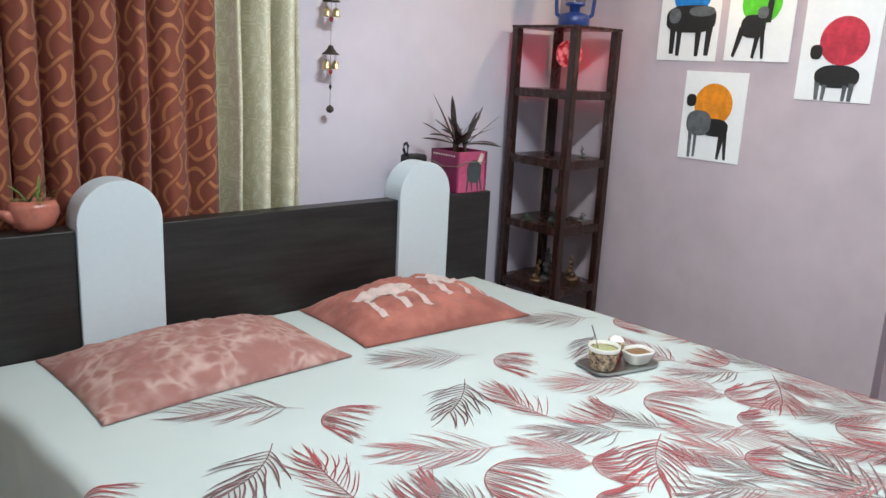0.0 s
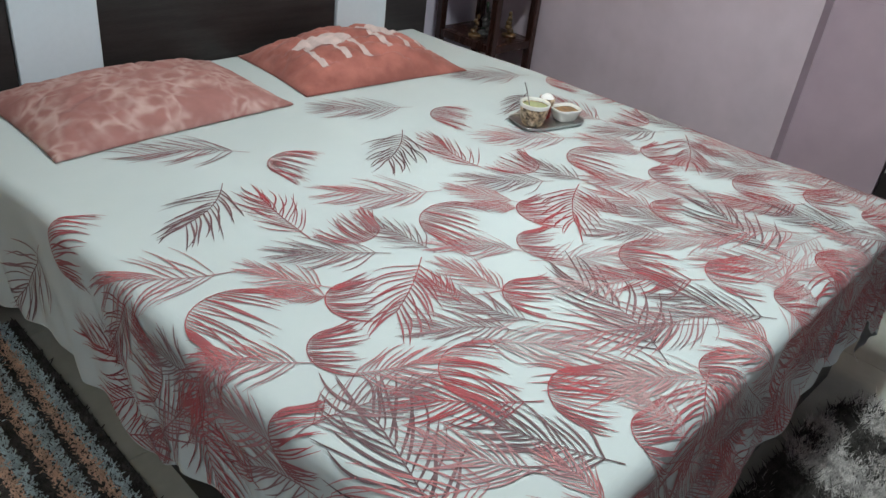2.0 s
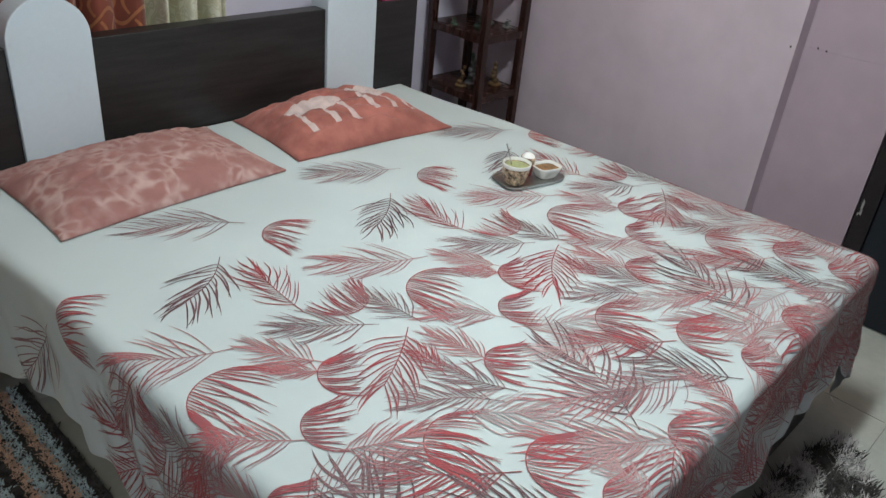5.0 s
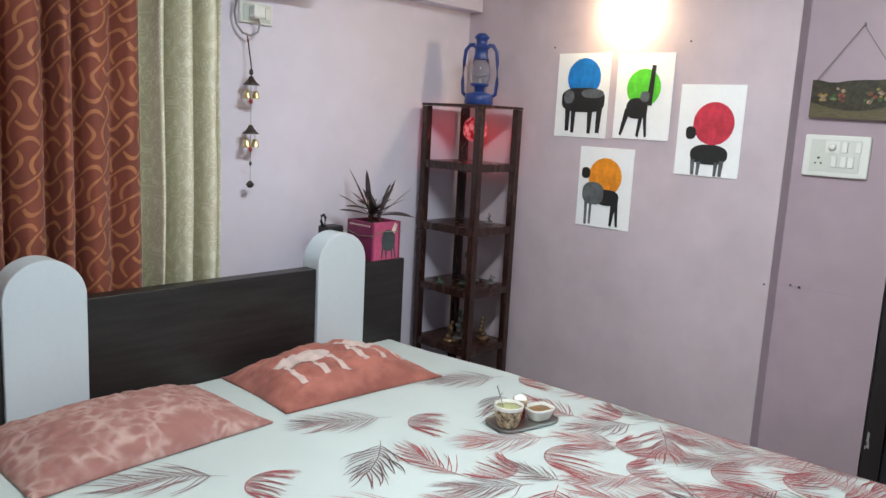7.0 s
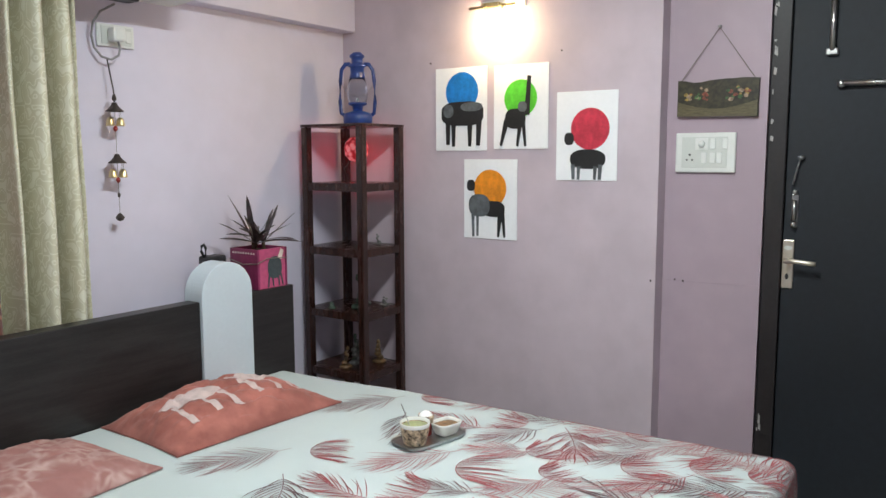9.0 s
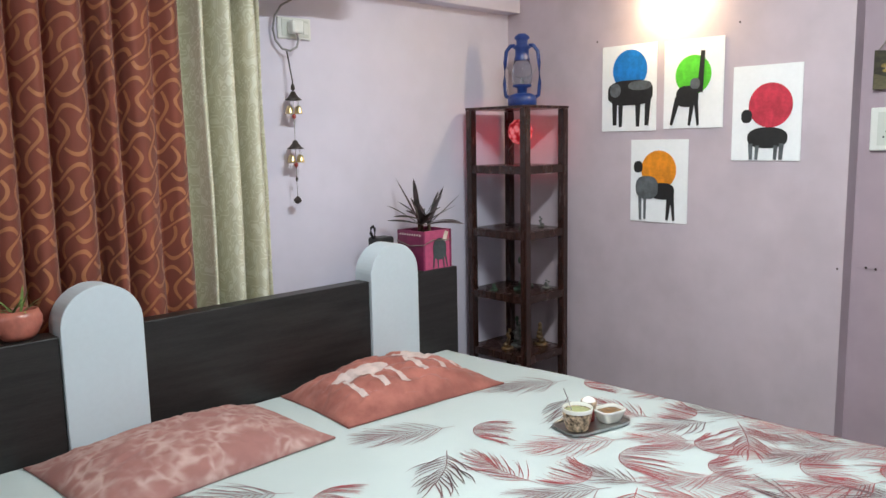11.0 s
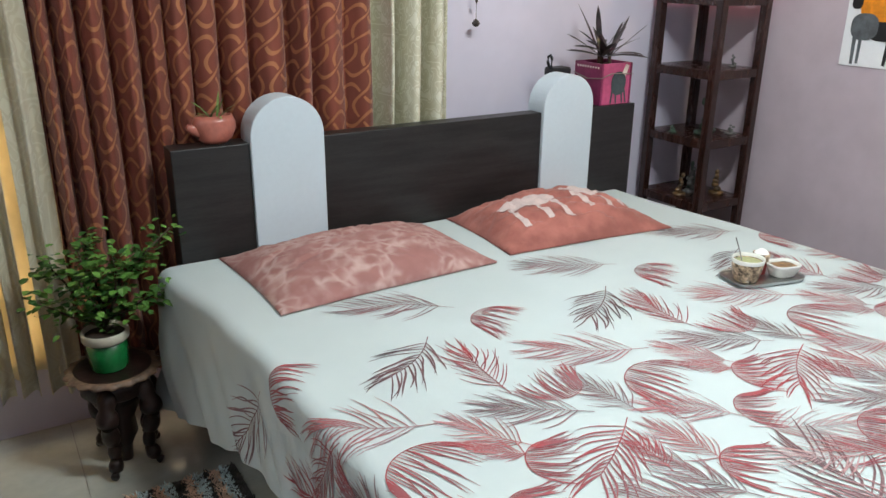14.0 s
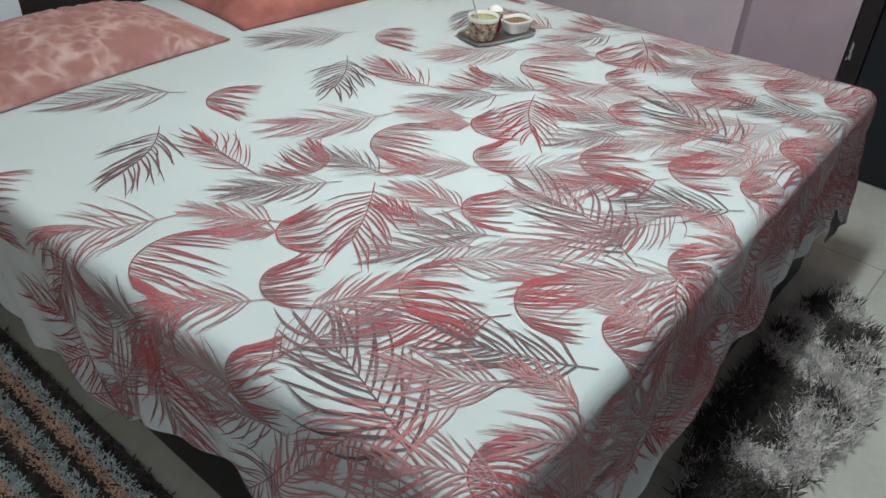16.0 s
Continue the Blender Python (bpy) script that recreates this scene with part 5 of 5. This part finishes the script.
def build_pink_planter():
    x0, y0, s, h, z0 = 2.300, 2.824, 0.160, 0.160, 0.9445
    p = thing("square_planter", "pink painted square planter with white dots on the headboard", "planter", (x0 + s / 2, y0 + s / 2, z0))

    def add(name, bm, mat, label="", smooth=False):
        bm.transform(Matrix.Translation((-x0 - s / 2, -y0 - s / 2, -z0)))
        return part(name, bm, mat, p, label, smooth)
    t = 0.010
    add("side_panel", box((x0, y0, z0), (x0 + t, y0 + s, z0 + h), 0.002), "magenta")
    add("side_panel", box((x0 + s - t, y0, z0), (x0 + s, y0 + s, z0 + h), 0.002), "magenta")
    add("front_panel", box((x0 + t + 0.0005, y0 + 0.0005, z0), (x0 + s - t - 0.0005, y0 + t, z0 + h), 0.002), "rose")
    add("back_panel", box((x0 + t + 0.0005, y0 + s - t, z0), (x0 + s - t - 0.0005, y0 + s - 0.0005, z0 + h), 0.002), "magenta")
    add("soil", box((x0 + t, y0 + t, z0 + 0.005), (x0 + s - t, y0 + s - t, z0 + h - 0.015)), "soil")
    for k in range(9):
        add("dot", prism(disc(y0 + 0.020 + 0.015 * k, z0 + h - 0.016, 0.0042, 0.0042, 10), 0, x0 - 0.0012, x0 - 0.0002), "ivory")
    o = rounded(-0.035, -0.045, 0.040, 0.045, 0.42)
    add("painted_shape", prism([(x0 + 0.088 + a, z0 + 0.082 + b) for a, b in o], 1, y0 - 0.0014, y0 - 0.0004), "teal", "plain slate painted shape")
    for a, b in ((-0.028, -0.034), (-0.010, -0.006), (0.020, 0.026), (0.034, 0.046)):
        add("painted_bar", prism([(x0 + 0.088 + q[0], z0 + q[1]) for q in bar(a, 0.055, b, 0.004, 0.0045, 0.003)], 1, y0 - 0.0016, y0 - 0.0005), "teal")
    add("painted_bar", prism([(x0 + 0.088 + q[0], z0 + q[1]) for q in bar(0.028, 0.115, 0.044, 0.152, 0.011, 0.009)], 1, y0 - 0.0016, y0 - 0.0005), "ivory")
    add("cord", tube([(x0 - 0.003, y0 + s, z0 + 0.115), (x0 - 0.003, y0 + 0.08, z0 + 0.098), (x0 - 0.003, y0 - 0.003, z0 + 0.106), (x0 + 0.05, y0 - 0.004, z0 + 0.122), (x0 + s, y0 - 0.003, z0 + 0.116)], 0.002, 6), "string")
    pl = thing("dracaena_plant", "dark strap-leaved plant in the pink planter", "plant", (x0 + s / 2, y0 + s / 2, z0 + h - 0.015))
    rnd = random.Random(12)
    for cx, cy, n in ((-0.035, -0.02, 7), (0.03, 0.0, 10), (0.0, 0.03, 7)):
        part("stem", tube([(cx, cy, -0.01), (cx * 0.9, cy, 0.035)], 0.007, 8), "bark", pl)
        for k in range(n):
            bm = bmesh.new()
            yaw = math.tau * k / n + rnd.uniform(-0.3, 0.3)
            strap_leaf(bm, (cx * 0.9, cy, 0.028 + rnd.uniform(0, 0.012)), yaw, rnd.uniform(0.15, 0.25), rnd.uniform(0.25, 1.35), rnd.uniform(0.015, 0.024), rnd.uniform(0.0, 0.05), twist=rnd.uniform(-0.6, 0.6))
            part("leaf", bm, "leaf_dark", pl, smooth=True)


build_pink_planter()


def build_speaker():
    sp = thing("speaker", "small black speaker with a wrist strap behind the headboard post", "speaker", (2.18, 2.945, 0.9445))
    part("body", box((-0.045, -0.032, 0.0), (0.045, 0.032, 0.145), 0.010, segs=3), "black", sp)
    part("strap", tube([(-0.040, 0, 0.140), (-0.052, 0, 0.165), (-0.050, 0, 0.185), (-0.040, 0, 0.190), (-0.031, 0, 0.178), (-0.033, 0, 0.142)], 0.0055, 8), "black", sp, smooth=True)


build_speaker()


# ---- tray on the bed ----
TM = pose(2.107, 1.863, ZT + 0.0035, 0, 0, -13.4)


def build_tray():
    tr = thing("serving_tray", "small steel serving tray lying on the bedsheet", "tray", m=TM)
    o = rounded(-0.114, -0.062, 0.114, 0.062, 0.22, 6)
    part("base", prism(o, 2, 0.0, 0.003), "steel", tr)
    bm = bmesh.new()
    rings = []
    for k, (sc, z) in enumerate(((1.0, 0.001), (1.03, 0.007), (1.05, 0.009), (1.045, 0.0105), (1.0, 0.0045))):
        rings.append([bm.verts.new((p[0] * sc, p[1] * sc, z)) for p in o])
    for a, b in zip(rings, rings[1:]):
        for k in range(len(o)):
            bm.faces.new((a[k], a[(k + 1) % len(o)], b[(k + 1) % len(o)], b[k]))
    part("rim", bm, "steel", tr, smooth=True)


build_tray()


def set_down(name, label, category, x, y):
    return thing(name, label, category, m=TM @ pose(x, y, 0.0034))


b = set_down("soup_bowl", "patterned ceramic bowl of green soup on the tray", "bowl", -0.066, -0.010)
part("bowl", lathe([(0, 0.0), (0.030, 0.0), (0.035, 0.006), (0.043, 0.040), (0.046, 0.068), (0.043, 0.068), (0.040, 0.042), (0.030, 0.010), (0, 0.010)], 32), "mug", b, smooth=True)
part("rim_band", lathe([(0.0462, 0.058), (0.0472, 0.068), (0.0465, 0.0705), (0.0425, 0.0695), (0.042, 0.058)], 32), "ceramic", b, "white glazed rim", True)
part("soup", lathe([(0, 0.057), (0.0415, 0.057)], 28), "soup", b)
part("spoon", tube([(-0.01, 0.01, 0.05), (-0.012, 0.03, 0.088), (-0.016, 0.045, 0.118)], 0.0018, 6), "steel", b)
b = set_down("cup", "small red and white cup topped with white foam", "cup", 0.012, 0.028)
part("cup", lathe([(0, 0.0), (0.018, 0.0), (0.020, 0.03), (0.021, 0.030), (0.0245, 0.062), (0.023, 0.062), (0.019, 0.02), (0, 0.02)], 24), "candle_red", b, smooth=True)
part("rim_band", lathe([(0.0225, 0.040), (0.0255, 0.0635), (0.0225, 0.0635)], 24), "mug", b, smooth=True)
part("foam", lathe([(0.0228, 0.060), (0.018, 0.068), (0.010, 0.074), (0, 0.076)], 20), "foam", b, smooth=True)
b = set_down("square_bowl", "white square ceramic bowl with brown relish", "bowl", 0.063, -0.010)
bm = bmesh.new()
rings = []
for sc, z in ((0.62, 0.0), (0.72, 0.004), (0.98, 0.034), (1.0, 0.040), (0.90, 0.040), (0.86, 0.030)):
    rings.append([bm.verts.new((p[0] * sc, p[1] * sc, z)) for p in rounded(-0.048, -0.038, 0.048, 0.038, 0.3, 5)])
bm.faces.new(rings[0][::-1])
for a, c in zip(rings, rings[1:]):
    for k in range(len(a)):
        bm.faces.new((a[k], a[(k + 1) % len(a)], c[(k + 1) % len(a)], c[k]))
part("bowl", bm, "ceramic", b, smooth=True)
part("relish", prism([(p[0] * 0.86, p[1] * 0.86) for p in rounded(-0.048, -0.038, 0.048, 0.038, 0.3, 5)], 2, 0.024, 0.030), "sauce", b)


# ---- stool and bushy plant ----
def build_stool():
    cx, cy = 0.424, 2.795
    st = thing("carved_stool", "low dark carved wooden stool with a scalloped round top", "stool", m=Matrix.Translation((cx, cy, 0)) @ Matrix.Diagonal((1.02, 1.02, 1.09, 1)))
    n = 96

    def ring(r, z, wob):
        return [(r * (1 + wob * math.cos(18 * a)) * math.cos(a), r * (1 + wob * math.cos(18 * a)) * math.sin(a), z) for a in (math.tau * k / n for k in range(n))]
    bm = bmesh.new()
    rs = [[bm.verts.new(p) for p in ring(r, z, w)] for r, z, w in ((0.090, 0.278, 0), (0.120, 0.283, 0.025), (0.130, 0.288, 0.04), (0.130, 0.294, 0.04), (0.118, 0.299, 0.03), (0.106, 0.298, 0))]
    for a, b in zip(rs, rs[1:]):
        for k in range(n):
            bm.faces.new((a[k], a[(k + 1) % n], b[(k + 1) % n], b[k]))
    bm.faces.new(rs[0][::-1])
    part("rim", bm, "stool_rim", st, "worn pale scalloped rim", True)
    part("top", lathe([(0, 0.299), (0.107, 0.299), (0.107, 0.290)], 40), "carved", st)
    part("apron", lathe([(0.086, 0.225), (0.098, 0.235), (0.092, 0.255), (0.096, 0.270), (0.080, 0.272), (0.080, 0.225), (0.086, 0.225)], 32), "carved", st, smooth=True)
    for a in (-2.0, -0.75, 0.5, 2.1):
        c, s = math.cos(a), math.sin(a)
        pts = [(0.080 * c, 0.080 * s, 0.262), (0.105 * c, 0.105 * s, 0.215), (0.112 * c, 0.112 * s, 0.165), (0.090 * c, 0.090 * s, 0.105), (0.085 * c, 0.085 * s, 0.055), (0.108 * c, 0.108 * s, 0.02), (0.125 * c, 0.125 * s, 0.012)]
        # one carved leg with swelling knobs
        fine, radii = [], []
        for i, (p, q) in enumerate(zip(pts, pts[1:])):
            for k in range(6):
                t = k / 6
                fine.append(tuple(p[j] + (q[j] - p[j]) * t for j in range(3)))
                radii.append((0.027, 0.031, 0.025, 0.019, 0.021, 0.012)[i] * (0.72 + 0.34 * abs(math.sin(math.pi * t))))
        bm = tube(fine, 0.02, 10, radii=radii)
        part("leg", bm, "carved", st, smooth=True)
    part("scroll", lathe([(0, 0.0), (0.02, 0.004), (0.024, 0.05), (0.045, 0.09), (0.04, 0.14), (0.07, 0.20), (0.078, 0.224), (0, 0.224)], 24), "carved", st, smooth=True)


build_stool()


def build_bush():
    at = (0.416, 2.792, 0.3265)
    pot = thing("flower_pot", "green glazed flower pot with a cream rim on the stool", "pot", at)
    part("body", lathe([(0, 0.001), (0.050, 0.001), (0.053, 0.006), (0.059, 0.094), (0.055, 0.094), (0.048, 0.010), (0, 0.010)], 32), "pot_green", pot, smooth=True)
    part("rim", lathe([(0.060, 0.090), (0.066, 0.096), (0.067, 0.118), (0.063, 0.122), (0.058, 0.118), (0.056, 0.094), (0.060, 0.090)], 32), "cream", pot, "cream glazed rim", True)
    part("soil", lathe([(0, 0.112), (0.058, 0.108)], 24), "soil", pot)
    rnd = random.Random(21)
    plant = thing("bushy_plant", "bushy small-leaved green plant in the green pot", "plant", (at[0], at[1], at[2] + 0.108))
    limbs = [((0, 0, 0), (0.01, 0, 0.07), (-0.02, 0.0, 0.15), (-0.03, 0.01, 0.215)), ((0, 0, 0.01), (0.04, 0.0, 0.10), (0.11, 0.01, 0.18), (0.175, 0.01, 0.235)),
             ((0, 0, 0.02), (-0.05, -0.01, 0.05), (-0.10, -0.01, 0.09), (-0.155, -0.015, 0.135)), ((0.005, 0, 0.02), (0.03, -0.02, 0.09), (0.04, -0.03, 0.16), (0.035, -0.03, 0.205)),
             ((0, 0, 0.03), (0.05, -0.03, 0.06), (0.10, -0.05, 0.09), (0.135, -0.05, 0.10)),
             ((0, 0, 0.04), (0.0, 0.05, 0.12), (-0.01, 0.07, 0.19), (0.0, 0.06, 0.23)), ((0, 0, 0.03), (-0.05, 0.03, 0.11), (-0.085, 0.03, 0.17), (-0.09, 0.03, 0.20)),
             ((0.0, 0.0, 0.05), (0.06, 0.03, 0.13), (0.09, 0.02, 0.16), (0.11, 0.0, 0.17)), ((0, 0, 0.04), (-0.02, -0.04, 0.10), (-0.035, -0.06, 0.14), (-0.04, -0.06, 0.165))]
    b2 = bmesh.new()
    spots = []
    for pts in limbs:
        pts = [(1.24 * x, 1.15 * y, 1.22 * z) for x, y, z in pts]
        tube(pts, 0.0048, 6, b2, taper=0.35)
        for i in range(len(pts) - 1):
            p, q = Vector(pts[i]), Vector(pts[i + 1])
            m = 5 if i == 0 else 17
            for k in range(m):
                spots.append((p.lerp(q, (k + rnd.random()) / m), (q - p).normalized(), 0.025 if i else 0.012))
    part("branch", b2, "bark", plant, smooth=True)
    verts, faces = [], []
    for p, d, spread in spots:
        for _ in range(2):
            c = p + Vector((rnd.gauss(0, spread), rnd.gauss(0, spread), rnd.gauss(0, spread * 0.8)))
            yaw, tilt, ln = rnd.uniform(0, 6.28), rnd.uniform(-0.5, 0.6), rnd.uniform(0.019, 0.034)
            f = Vector((math.cos(yaw) * math.cos(tilt), math.sin(yaw) * math.cos(tilt), math.sin(tilt)))
            s = f.cross(Vector((0, 0, 1))).normalized()
            u = s.cross(f)
            w = ln * rnd.uniform(0.36, 0.50)
            k = len(verts)
            for a, b, z in ((0, 0, 0), (0.35, 1, 0.10), (0.72, 0.75, 0.06), (1, 0, -0.1), (0.72, -0.75, 0.06), (0.35, -1, 0.10), (0.5, 0, -0.06)):
                verts.append(tuple(c + f * (ln * a) + s * (w * b) + u * (ln * z)))
            faces += [(k, k + 1, k + 6), (k + 1, k + 2, k + 6), (k + 2, k + 3, k + 6), (k + 3, k + 4, k + 6), (k + 4, k + 5, k + 6), (k + 5, k, k + 6)]
    me = bpy.data.meshes.new("foliage")
    me.from_pydata(verts, [], faces)
    m, nt, bs, tc = blank("small_leaves")
    geo = nt.nodes.new("ShaderNodeNewGeometry")
    nt.links.new(ramp_mix(nt, geo.outputs["Random Per Island"], (0.020, 0.075, 0.015), (0.15, 0.32, 0.06)), bs.inputs["Base Color"])
    bs.inputs["Roughness"].default_value = 0.42
    me.materials.append(m)
    ob = new("foliage", me)
    ob.parent = plant
    tagged(ob, kind="stuff")


build_bush()


# ---- rugs ----
def tufts(name, parent, material, spots, rnd, height, width):
    verts, faces = [], []
    for x, y in spots:
        h = height * rnd.uniform(0.6, 1.2)
        a = rnd.uniform(0, 6.28)
        lx, ly = rnd.gauss(0, 0.5) * h, rnd.gauss(0, 0.5) * h
        k = len(verts)
        for i in range(3):
            b = a + i * 2.094
            verts.append((x + width * math.cos(b), y + width * math.sin(b), 0.004))
        for i in range(3):
            b = a + 0.5 + i * 2.094
            verts.append((x + lx * 0.6 + width * 0.9 * math.cos(b), y + ly * 0.6 + width * 0.9 * math.sin(b), h * 0.65))
        verts.append((x + lx, y + ly, h))
        for i in range(3):
            j = (i + 1) % 3
            faces += [(k + i, k + j, k + 3 + j, k + 3 + i), (k + 3 + i, k + 3 + j, k + 6)]
    me = bpy.data.meshes.new(name)
    me.from_pydata(verts, [], faces)
    me.materials.append(M[material])
    ob = new(name, me)
    ob.parent = parent
    return tagged(ob, kind="stuff")


def build_rug():
    x0, x1, y0, y1 = -0.32, 0.702, 0.95, 2.59
    rug = thing("rug", "shaggy rug with blue-grey, tan and black stripes", "rug", (0, 0, 0))
    part("backing", box((x0, y0, 0.0005), (x1, y1, 0.005)), "rug_black", rug)
    rnd = random.Random(17)
    spots = {"rug_black": [], "rug_blue": [], "rug_brown": []}
    pattern = (("rug_black", 0.030), ("rug_blue", 0.028), ("rug_brown", 0.025), ("rug_black", 0.020), ("rug_blue", 0.029), ("rug_brown", 0.026))
    x, k = x1, 0
    while x > x0:
        mat, w = pattern[k % 6]
        k += 1
        count = int(w * (y1 - y0) * (26000 if mat == "rug_black" else 52000))
        for _ in range(count):
            px = x - rnd.random() * w + rnd.gauss(0, 0.003)
            if x0 < px < x1:
                spots[mat].append((px, rnd.uniform(y0, y1)))
        x -= w
    for mat in spots:
        tufts("pile", rug, mat, spots[mat], rnd, 0.013, 0.0029)


build_rug()


def build_mat():
    mt = thing("floor_mat", "ragged black and white shaggy mat at the bed foot", "mat", (0, 0, 0))
    rnd = random.Random(8)
    o = [(1.95 + 0.44 * math.cos(a) * (1 + 0.08 * math.sin(5 * a)), 0.72 + 0.12 * math.sin(a) * (1 + 0.16 * math.cos(4 * a))) for a in (math.tau * k / 36 for k in range(36))]
    part("backing", prism(o, 2, 0.0005, 0.004), "rug_black", mt)
    spots = {"rug_black": [], "fur_white": []}
    for _ in range(22000):
        a, r = rnd.uniform(0, 6.28), math.sqrt(rnd.random()) * rnd.uniform(0.85, 1.15)
        x, y = 1.95 + (0.47 + 0.05 * math.sin(5 * a)) * r * math.cos(a), 0.72 + (0.14 + 0.025 * math.sin(3 * a)) * r * math.sin(a)
        spots["fur_white" if noise.noise(Vector((x * 9, y * 9, 1.7))) + rnd.gauss(0, 0.10) > -0.02 else "rug_black"].append((x, y))
    for mat in spots:
        tufts("pile", mt, mat, spots[mat], rnd, 0.034, 0.0022)


build_mat()


# ---- dark cupboard by the window ----
def build_cupboard():
    x1, y0, y1 = 0.086, 2.12, 2.50
    cb = thing("cupboard", "tall dark wooden cupboard beside the curtains", "cupboard", (-0.25, 2.31, 0))

    def add(name, bm, mat, label="", parent=cb):
        bm.transform(Matrix.Translation((0.25, -2.31, 0)))
        return part(name, bm, mat, parent, label)
    add("carcass", box((-0.60, y0, 0.0), (x1 - 0.018, y1, 1.02), 0.003), "cupboard")
    d = add("door", box((x1 - 0.017, y0 + 0.004, 0.02), (x1, y1 - 0.002, 1.00), 0.003), "cupboard")
    add("handle", tube([(x1, y1 - 0.03, 0.84), (x1 + 0.022, y1 - 0.03, 0.845), (x1 + 0.022, y1 - 0.03, 0.905), (x1, y1 - 0.03, 0.91)], 0.005, 8), "steel", "steel bow handle", d)


build_cupboard()

# ---- nails and a hairline seam in the plaster ----
for y, z, x in ((2.575, 1.885, XR), (1.925, 1.895, XR), (1.53, 0.985, XR), (1.462, 0.985, XR + 0.085), (1.43, 0.982, XR + 0.085)):
    bm = lathe([(0, -0.004), (0.0035, -0.003), (0.0035, 0.003), (0, 0.004)], 8)
    bm.transform(Matrix.Translation((x - 0.004, y, z)))
    tagged(part("nail", bm, "bronze"), "small dark nail stub in the painted wall", "nail", "nails in the wall")
rnd = random.Random(14)
for a, b, x, z in ((1.15, 1.50, XR + 0.085, 0.985),):
    lo, hi = [], []
    for k in range(25):
        y = a + (b - a) * k / 24
        w = 0.0012 + 0.0012 * rnd.random()
        c = z + 0.006 * noise.noise(Vector((y * 4, z, 1))) - 0.012 * (y - a)
        lo.append((y, c - w))
        hi.append((y, c + w))
    setting("trim", prism(lo + hi[::-1], 0, x - 0.0012, x - 0.0002), surface("seam_dust", (0.39, 0.30, 0.348), 0.6, vary=0.1, big=12), "faint hairline seam in the painted plaster", "trim")

# ---- ceiling batten ----
bt = thing("ceiling_light", "white ceiling batten lamp, lit", "lamp", (*LAMP, TOP))
part("housing", box((-0.31, -0.03, -0.045), (0.31, 0.03, -0.001), 0.004), "plastic", bt)
part("diffuser", box((-0.30, -0.022, -0.056), (0.30, 0.022, -0.046), 0.003), "tube", bt)
wt = thing("wall_light", "white tube lamp on the wall, lit", "lamp", (XL, 1.0, 2.15))
part("housing", box((0.001, -0.61, -0.03), (0.045, 0.61, 0.03), 0.004), "plastic", wt)
part("tube", tube([(0.062, -0.59, 0), (0.062, 0.59, 0)], 0.013, 12), "tube", wt, smooth=True)

# ---- floor tiles ----
tile_me = None
size, gap = 0.60, 0.003
k = 0
for i in range(9):
    for j in range(9):
        x0, y0 = -1.5 + i * size, -1.7 + j * size
        x1, y1 = min(x0 + size - gap, 3.6), min(y0 + size - gap, YB - 0.001)
        if x0 > 3.55 or y0 > YB - 0.05:
            continue
        full = x1 - x0 > size - gap - 0.001 and y1 - y0 > size - gap - 0.001
        if full and tile_me:
            ob = new("tile", tile_me)
            ob.location = (x0, y0, 0)
            ob.parent = floor
        else:
            bm = box((0, 0, -0.006), (x1 - x0, y1 - y0, 0), 0)
            ob = part("tile", bm, "tile", floor)
            ob.location = (x0, y0, 0)
            if full:
                tile_me = ob.data
